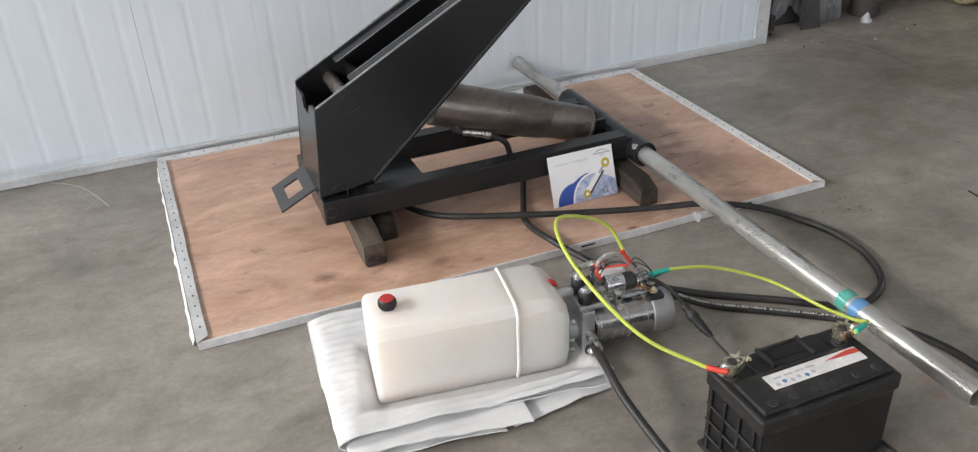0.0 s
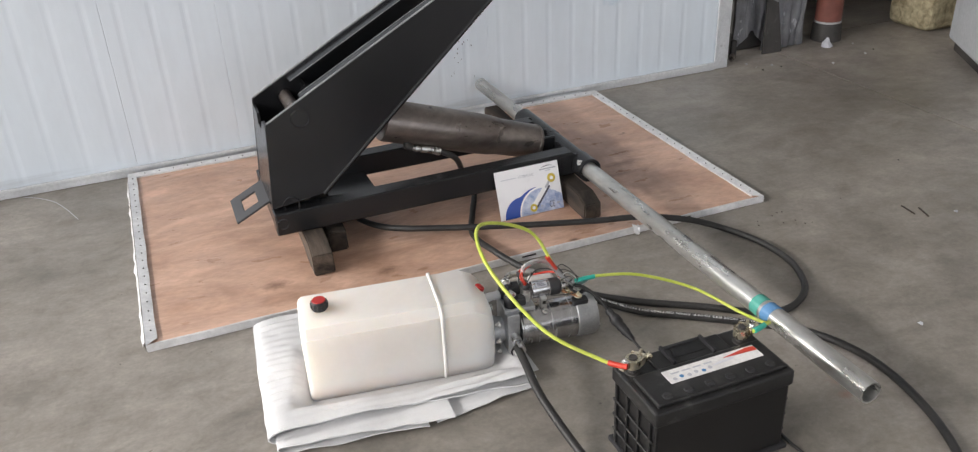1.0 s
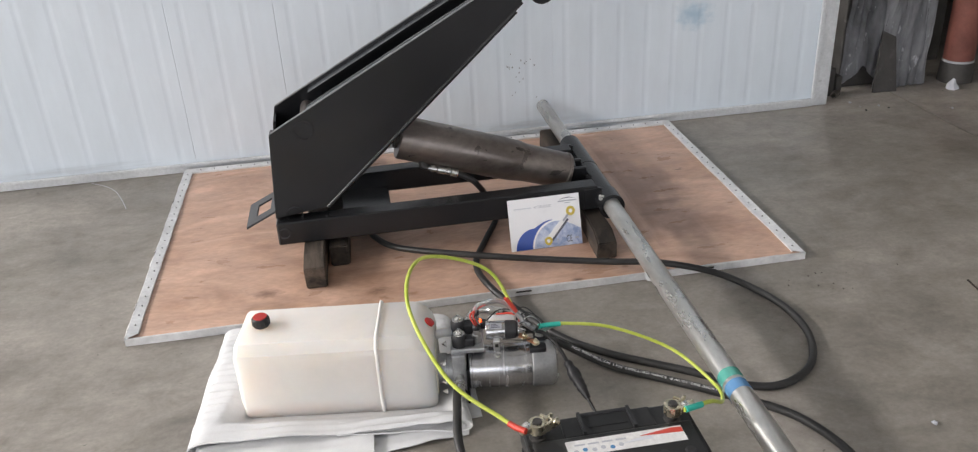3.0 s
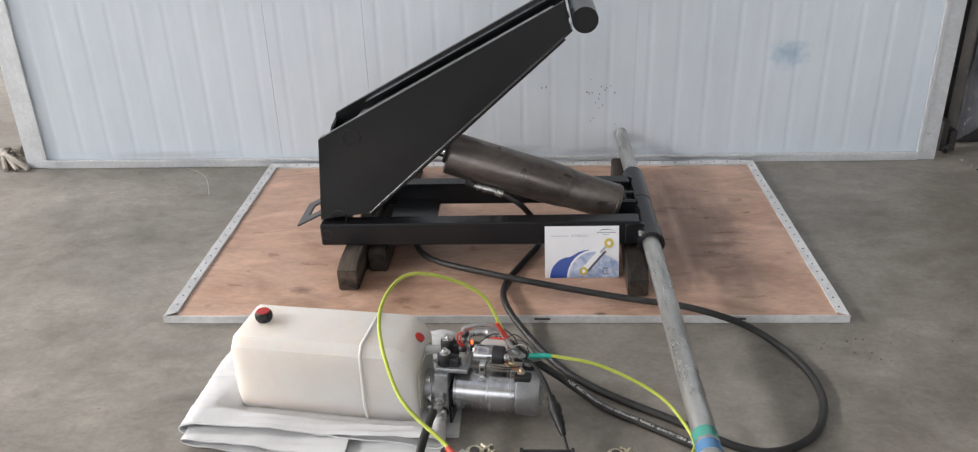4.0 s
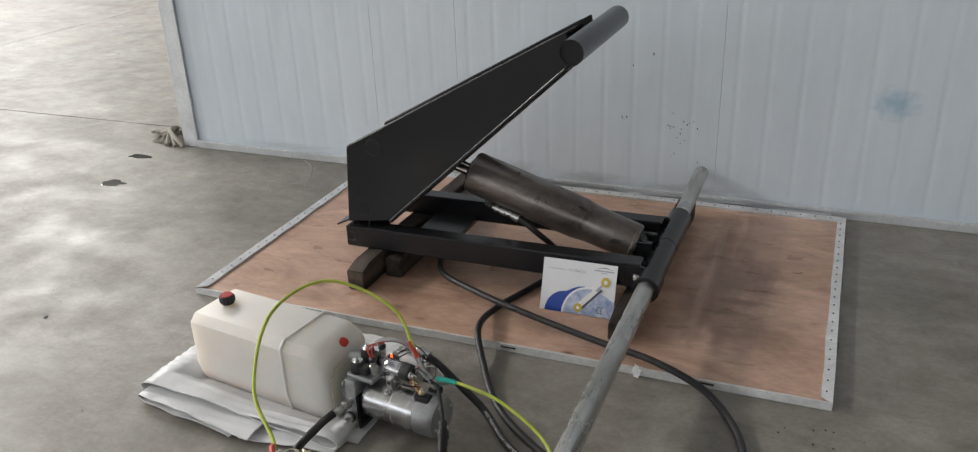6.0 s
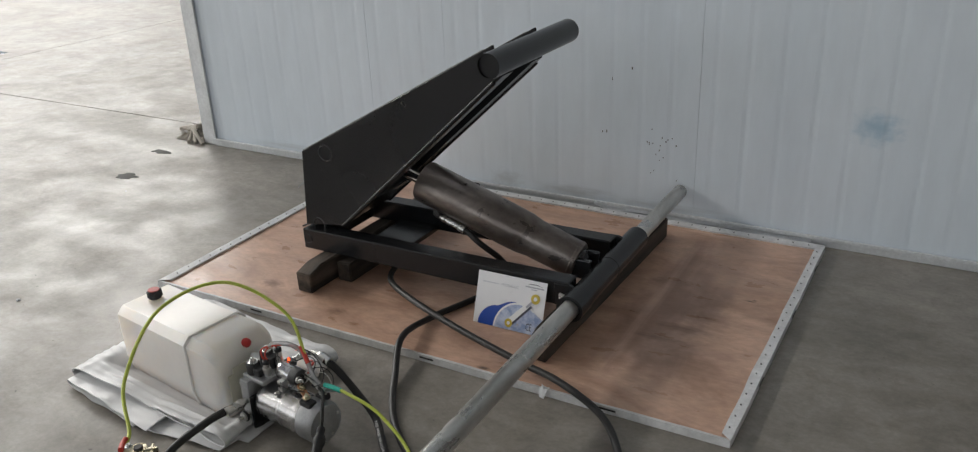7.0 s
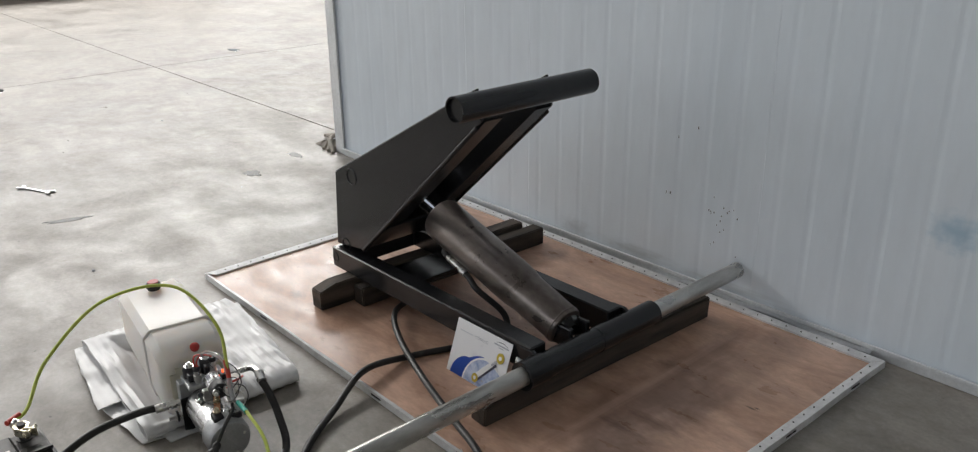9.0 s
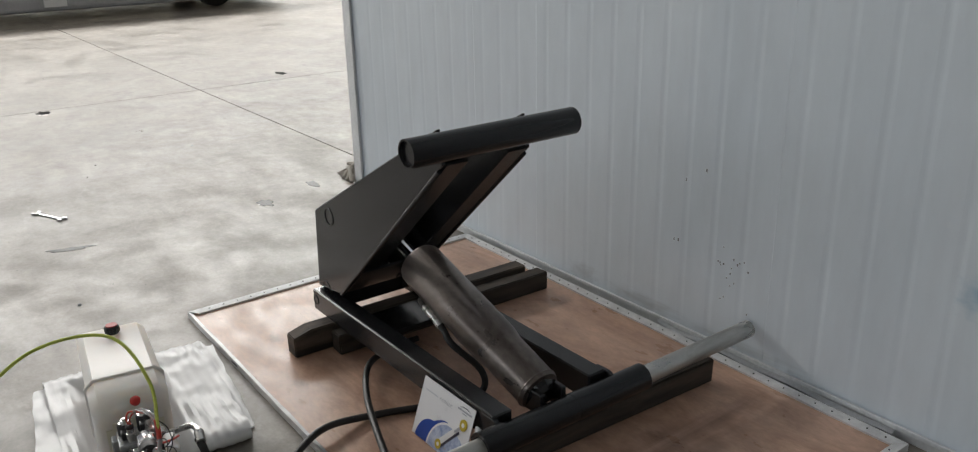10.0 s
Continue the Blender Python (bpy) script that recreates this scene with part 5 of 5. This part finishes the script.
for x, y, s in ((3.7540, 4.6240, -1), (4.0160, 4.6180, 1)):
    post = part("terminal_post", rings(bmesh.new(), [(x, y, 0.205), (x, y, 0.209), (x, y, 0.2095), (x, y, 0.246)], [0.017, 0.016, 0.0095, 0.0085], 18), DARK_STEEL, battery, "lead terminal post", smooth=True)
    part("clamp_ring", pipe_body((x, y, 0.222), (x, y, 0.242), 0.0170, 0.0075, 20), BRASS, post, "yellow zinc terminal clamp", smooth=True)
    for k in (-1, 1):
        part("clamp_ear", box(bmesh.new(), -0.004, 0.022, -0.003, 0.003, -0.010, 0.010, 0.0015, 2, pose(x + 0.016, y + 0.007 * k, 0.232, 0, 0, 35 + 6 * k)), BRASS, post)
    part("clamp_bolt", rod((x + 0.012, y + 0.026, 0.236), (x + 0.036, y + 0.000, 0.236), 0.0038, 10), BRASS, post)
    part("clamp_nut", hex_bolt((x + 0.036, y, 0.236), (0.7, -0.7, 0), 0.0065, 0.006), BRASS, post)
    part("cable_saddle", box(bmesh.new(), -0.014, 0.014, -0.008, 0.008, -0.007, 0.009, 0.003, 2, pose(x + s * 0.022, y - 0.006, 0.234, 0, 0, 20)), BRASS, post)
    part("saddle_bolt", hex_bolt((x + s * 0.022, y - 0.006, 0.243), (0, 0, 1), 0.0055, 0.005), ZINC, post)

# ---- power and control cables ----
cable = thing("battery_cable", "yellow-green power cable arching from battery to pump solenoid", "cable", (3.731, 4.605, 0.25), group="battery cables")
arch = [(3.723, 4.606, 0.243), (3.692, 4.652, 0.24), (3.598, 4.731, 0.295), (3.544, 4.891, 0.376), (3.592, 5.053, 0.384), (3.736, 5.098, 0.312), (3.799, 5.086, 0.2)]
part("cable_core", hose(arch, 0.0042, 12, 10), YELLOW_GREEN, cable, smooth=True)
part("red_sleeve", rings(bmesh.new(), smooth_line([(3.728, 4.602, 0.243), (3.713, 4.619, 0.241), (3.703, 4.634, 0.240)], 4), [0.0060] * 9, 12), RED_SLEEVE, cable, "red end sleeve", smooth=True)
part("red_sleeve", rings(bmesh.new(), smooth_line([(3.780, 5.09, 0.232), (3.790, 5.088, 0.214), (3.802, 5.085, 0.192)], 4), [0.0058] * 9, 12), RED_SLEEVE, cable, "red end sleeve", smooth=True)
cable = thing("battery_cable", "yellow-green ground cable with teal sleeves between pump and battery", "cable", (4.05, 4.6, 0.24), group="battery cables")
sag = [(3.855, 5.078, 0.148), (3.925, 5.072, 0.148), (4.035, 5.057, 0.128), (4.16, 4.995, 0.088), (4.211, 4.86, 0.078), (4.164, 4.715, 0.150), (4.096, 4.63, 0.225), (4.032, 4.6, 0.240)]
part("cable_core", hose(sag, 0.0042, 12, 10), YELLOW_GREEN, cable, smooth=True)
part("teal_sleeve", rings(bmesh.new(), smooth_line([(3.853, 5.078, 0.147), (3.88, 5.076, 0.149), (3.907, 5.073, 0.149)], 4), [0.0060] * 9, 12), CYAN, cable, "teal end sleeve", smooth=True)
part("teal_sleeve", rings(bmesh.new(), smooth_line([(4.035, 4.6, 0.240), (4.056, 4.607, 0.238), (4.073, 4.615, 0.234)], 4), [0.0060] * 9, 12), CYAN, cable, "teal end sleeve", smooth=True)
wire = thing("control_cable", "thin black control cable with inline connector beside the battery", "cable", (3.921, 4.95, 0.0))
part("wire_upper", hose([(3.82, 5.072, 0.140), (3.86, 5.06, 0.140), (3.888, 5.022, 0.120), (3.905, 4.992, 0.092)], 0.0045, 10), RUBBER, wire, smooth=True)
part("connector", rings(bmesh.new(), smooth_line([(3.903, 4.995, 0.095), (3.912, 4.975, 0.078), (3.923, 4.945, 0.058), (3.932, 4.915, 0.044)], 5),
                        [0.007, 0.0105, 0.0105, 0.0095, 0.0115, 0.0150, 0.0150, 0.0150, 0.0118, 0.0135, 0.0112, 0.0125, 0.0100, 0.0090, 0.0080, 0.0068], 12), BLACK_PLASTIC, wire, "black inline connector", smooth=True)
part("wire_lower", hose([(3.93, 4.92, 0.046), (3.946, 4.86, 0.020), (3.965, 4.76, 0.0045), (4.023, 4.685, 0.004), (4.072, 4.6, 0.004), (4.075, 4.48, 0.004), (4.094, 4.38, 0.004), (4.118, 4.2, 0.004)], 0.0036, 10), RUBBER, wire, smooth=True)

# ---- loose things on the floor ----
spanner = thing("spanner", "small bright open-ended steel spanner lying on the floor", "spanner", (1.265, 5.297, 0.0), 24)
part("shank", box(bmesh.new(), -0.085, 0.085, -0.008, 0.008, 0.001, 0.007, 0.002), MOTOR_STEEL, spanner, local=True)
for s in (-1, 1):
    outer = [(s * (0.098 + 0.023 * math.cos(radians(a))), 0.023 * math.sin(radians(a))) for a in range(35, 326, 15)]
    bm = bmesh.new()
    inner = [(s * 0.100, -0.009), (s * 0.092, 0), (s * 0.100, 0.009)]
    ring_pts = outer + inner
    a = [bm.verts.new((x, y, 0.001)) for x, y in ring_pts]
    b = [bm.verts.new((x, y, 0.009)) for x, y in ring_pts]
    bm.faces.new(a), bm.faces.new(b)
    for i in range(len(a)):
        bm.faces.new((a[i], a[(i + 1) % len(a)], b[(i + 1) % len(a)], b[i]))
    part("jaw", bm, MOTOR_STEEL, spanner, local=True)


def puddle(name, cx, cy, rx, ry, seed, material, label, z=0.0012, turn=0.0):
    bm = bmesh.new()
    n = 28
    ca, sa = math.cos(turn), math.sin(turn)
    lo, hi = [], []
    for k in range(n):
        a = 2 * math.pi * k / n
        f = 1 + 0.55 * noise.noise(Vector((math.cos(a) * 1.6, math.sin(a) * 1.6, seed)))
        x, y = rx * f * math.cos(a), ry * f * math.sin(a)
        px, py = cx + ca * x - sa * y, cy + sa * x + ca * y
        lo.append(bm.verts.new((px, py, 0.0002)))
        hi.append(bm.verts.new((cx + (px - cx) * 0.93, cy + (py - cy) * 0.93, z)))
    bm.faces.new(hi)
    for k in range(n):
        bm.faces.new((lo[k], lo[(k + 1) % n], hi[(k + 1) % n], hi[k]))
    return solo(name, bm, material, label, "stain", kind="structure")


puddle("oil_spot", 1.742, 6.186, 0.055, 0.035, 2.0, WET, "small dark oil spot on the concrete")
puddle("oil_spot", 1.600, 6.51, 0.07, 0.024, 5.0, WET, "small dark oil spot on the concrete")
puddle("oil_streak", 1.783, 5.27, 0.02, 0.10, 9.0, WET, "thin wet oil streak on the concrete", turn=-0.29)
puddle("oil_spot", -1.34, 5.75, 0.07, 0.04, 15.0, WET, "small dark oil spot on the concrete")
puddle("oil_spot", -1.70, 7.78, 0.08, 0.04, 17.0, WET, "small dark oil spot on the concrete")
trace = [(2.41, 6.690), (2.46, 6.655), (2.515, 6.595), (2.56, 6.505), (2.60, 6.400)]
solo("floor_scratch", hose([(x, y, 0.0002) for x, y in trace], 0.0014, 6), PRINT_GREY, "thin pale scratch across the concrete", "scratch", kind="structure")
rag = thing("rag", "crumpled dirty rag and strap at the partition foot", "rag", (1.625, 6.820, 0.0))
bm = bmesh.new()
grid = [[bm.verts.new((1.495 + 0.011 * i, 6.700 + 0.013 * j, 0.004 + 0.085 * abs(noise.noise(Vector((i * 0.35, j * 0.28, 4)))) * math.sin(math.pi * i / 20) ** 0.6 * math.sin(math.pi * j / 16) ** 0.6)) for j in range(17)] for i in range(21)]
for i in range(20):
    for j in range(16):
        bm.faces.new((grid[i][j], grid[i + 1][j], grid[i + 1][j + 1], grid[i][j + 1]))
bmesh.ops.solidify(bm, geom=bm.faces[:], thickness=0.004)
part("cloth", bm, RAG, rag, smooth=True)
for k in range(3):
    part("strap", hose([(1.725 - 0.05 * k, 6.675, 0.006), (1.625 - 0.03 * k, 6.720 + 0.03 * k, 0.05), (1.545, 6.790 + 0.03 * k, 0.035), (1.465 - 0.03 * k, 6.820, 0.012)], 0.010, 8), RAG, rag, smooth=True)
cup = thing("pipe_ring", "short dull steel pipe ring leaning on the rag", "pipe ring", (1.665, 6.870, 0.0))
part("ring_body", pipe_body((1.645, 6.840, 0.105), (1.685, 6.920, 0.105), 0.036, 0.004), STEEL_RAW, cup, smooth=True)
part("ring_stand", box(bmesh.new(), 1.635, 1.695, 6.850, 6.910, 0.0, 0.068, 0.004), STEEL_RAW, cup)
for k in range(34):
    r = random.Random(100 + k)
    x, y = (r.uniform(5.5, 6.3), r.uniform(6.45, 6.75)) if k < 10 else (r.uniform(0.2, 5.6), r.uniform(4.2, 6.6))
    if k >= 10 and (2.7 < x < 4.8 and y > 4.8):
        continue
    s = r.uniform(0.003, 0.008)
    solo("grit", rings(bmesh.new(), [(x, y, 0.0), (x + s * 0.3, y, s * 0.5), (x, y + s * 0.2, s * 0.8)], [s, s * 0.8, s * 0.2], 6), PRINT_GREY if k % 3 else DARK_STEEL, "tiny crumb of debris on the concrete", "debris", group="floor debris")

for k in range(12):
    r = random.Random(400 + k)
    x, y = r.gauss(4.74, 0.10), r.gauss(5.33, 0.05)
    s = r.uniform(0.0018, 0.0038)
    solo("grit", rings(bmesh.new(), [(x, y, 0.0), (x + s * 0.4, y, s * 0.35), (x + s * 0.2, y + s * 0.3, s * 0.6)], [s, s * 0.7, s * 0.2], 6), DARK_WOOD, "tiny dark crumb of dirt on the concrete", "debris", group="floor debris")
for x, y, turn in ((5.122, 5.205, 84), (5.154, 5.172, 72)):
    chip = thing("wood_chip", "thin dark splinter of wood on the concrete", "wood chip", (x, y, 0.0), turn, group="wood chips")
    part("splinter", box(bmesh.new(), -0.032, 0.032, -0.0025, 0.0025, 0.0003, 0.004, 0.001, 1), DARK_WOOD, chip, local=True)

# ---- beyond the partition's end ----
stack = thing("metal_stack", "dusty dark metal sheets and wrapped frames leaning in shade", "metal stack", (5.795, 7.0, 0.0))
part("core_sheet", box(bmesh.new(), 5.56, 6.10, 7.02, 7.06, 0.0, 1.9, 0.004), DARK_STEEL, stack)
part("core_block", box(bmesh.new(), 5.66, 6.02, 6.90, 7.00, 0.0, 1.5, 0.01), DARK_STEEL, stack)
for x0, x1, y0, rise, seed in ((5.640, 5.860, 6.860, 0.10, 1.0), (5.800, 6.045, 6.835, 0.0, 5.0)):
    bm = bmesh.new()
    grid = []
    for i in range(45):
        row = []
        for j in range(61):
            u, z = i / 44, 1.5 * j / 60
            q = Vector((u * 3.0 + seed, z * 2.2, seed))
            fold = 0.030 * noise.noise(q) + 0.014 * noise.noise(q * 3.1 + Vector((0, 0, 4))) + 0.006 * noise.noise(q * 8.0)
            lift_z = rise * max(0.0, 1 - abs(u - 0.5) * 2.2) * (1 - z / 1.5)
            row.append(bm.verts.new((x0 + (x1 - x0) * u + 0.02 * noise.noise(q * 1.7 + Vector((7, 0, 0))), y0 - fold - 0.02 * z, 0.004 + z + lift_z)))
        grid.append(row)
    for a, b in zip(grid, grid[1:]):
        for j in range(60):
            bm.faces.new((a[j], b[j], b[j + 1], a[j + 1]))
    bmesh.ops.solidify(bm, geom=bm.faces[:], thickness=0.002)
    part("plastic_wrap", bm, FILM_WRAP, stack, "crinkled dusty plastic film with painted glints", smooth=True)
part("leaning_board", slab([(5.770, 6.795, 0.0), (5.880, 6.790, 0.0), (5.862, 6.828, 0.24), (5.800, 6.832, 0.27)], 0.012), DARK_STEEL, stack, "dark board leaning on the wrap")
for x0, z1 in ((5.556, 0.13), (5.592, 0.09)):
    part("scrap", box(bmesh.new(), x0, x0 + 0.030, 6.80, 6.86, 0.0, z1, 0.006), DARK_STEEL, stack)
part("scrap", pipe_body((5.565, 6.765, 0.016), (5.60, 6.80, 0.016), 0.014, 0.003, 14), STEEL_RAW, stack, smooth=True)
post = thing("red_post", "red oxide painted round steel post on a dark base", "post", (6.215, 6.850, 0.0))
part("post_tube", rings(bmesh.new(), [(6.215, 6.850, 0.09), (6.215, 6.850, 2.4)], [0.066, 0.066], 28), RED_OXIDE, post, smooth=True)
part("post_foot", rings(bmesh.new(), [(6.215, 6.850, 0.0), (6.215, 6.850, 0.012), (6.215, 6.850, 0.080), (6.215, 6.850, 0.092)], [0.076, 0.076, 0.072, 0.066], 28), DARK_STEEL, post, smooth=True)
part("post_band", rings(bmesh.new(), [(6.215, 6.850, 0.092), (6.215, 6.850, 0.102)], [0.068, 0.068], 28), GREY_PAINT, post, smooth=True)
solo("crumpled_paper", rings(bmesh.new(), [(6.130, 6.740, 0.0), (6.125, 6.742, 0.022), (6.131, 6.740, 0.045)], [0.030, 0.020, 0.006], 7), PRINT_GREY, "scrap of crumpled pale paper on the floor", "paper")
# made-up rack, added to keep the background behind the post dark
rack = thing("dark_filler_rack", "made-up dark rack filling the shade beyond the partition", "rack", (7.4, 7.8, 0.0))
for x in (6.30, 7.5, 8.8):
    part("rack_upright", box(bmesh.new(), x - 0.04, x + 0.04, 7.16, 7.24, 0, 2.4, 0.005), DARK_STEEL, rack)
for z in (0.30, 1.0, 1.7, 2.4):
    part("rack_shelf", box(bmesh.new(), 5.5, 8.9, 7.15, 8.6, z, z + 0.06, 0.005), DARK_STEEL, rack)
part("rack_back", box(bmesh.new(), 5.45, 8.95, 8.60, 8.64, 0.0, 2.6), DARK_STEEL, rack)
part("rack_side", box(bmesh.new(), 5.42, 5.46, 7.15, 8.6, 0.0, 2.6), DARK_STEEL, rack)
for k in range(5):
    part("rack_load", box(bmesh.new(), 5.6 + 0.65 * k, 6.1 + 0.65 * k, 7.25, 8.2, 0.361, 0.75 + 0.06 * (k % 3), 0.02), DARK_STEEL, rack)
machine = thing("machine_cabinet", "grey painted machine cabinet standing on the floor", "machine", (6.60, 6.44, 0.0), -32)
part("cabinet_body", box(bmesh.new(), 0.0, 0.8, -0.5, 0.0, 0.05, 1.1, 0.02), GREY_PAINT, machine, local=True)
part("cabinet_plinth", box(bmesh.new(), 0.03, 0.77, -0.47, -0.03, 0.0, 0.05), DARK_STEEL, machine, local=True)
solo("speckled_sack", box(bmesh.new(), 6.70, 7.05, 6.66, 6.95, 0.0, 0.6, 0.05, 3), SPECKLED, "yellowish speckled sack standing on the floor", "sack")

# far vehicle in the bright part of the hall
truck = thing("parked_vehicle", "dark parked vehicle far off in the hall", "vehicle", (-8.9, 8.0, 0.0))
part("body", box(bmesh.new(), -10.3, -8, 5.2, 10.6, 0.16, 1.45, 0.14, 4), VEHICLE_PAINT, truck)
part("bumper", box(bmesh.new(), -8.08, -7.96, 5.4, 10.4, 0.14, 0.36, 0.05, 3), VEHICLE_PAINT, truck)
part("plate_frame", box(bmesh.new(), -7.962, -7.945, 7.02, 7.32, 0.20, 0.30, 0.004), PRINT_WHITE, truck, "white plate")
for y in (6.2, 9.6):
    for x in (-9.9, -8.45):
        wheel = part("wheel", rings(bmesh.new(), [(x - 0.12, y, 0.30), (x - 0.09, y, 0.30), (x + 0.09, y, 0.30), (x + 0.12, y, 0.30)], [0.25, 0.30, 0.30, 0.25], 28), RUBBER, truck, smooth=True)
        part("rim", rings(bmesh.new(), [(x - 0.13, y, 0.30), (x + 0.13, y, 0.30)], [0.17, 0.17], 20), ZINC, wheel, smooth=True)
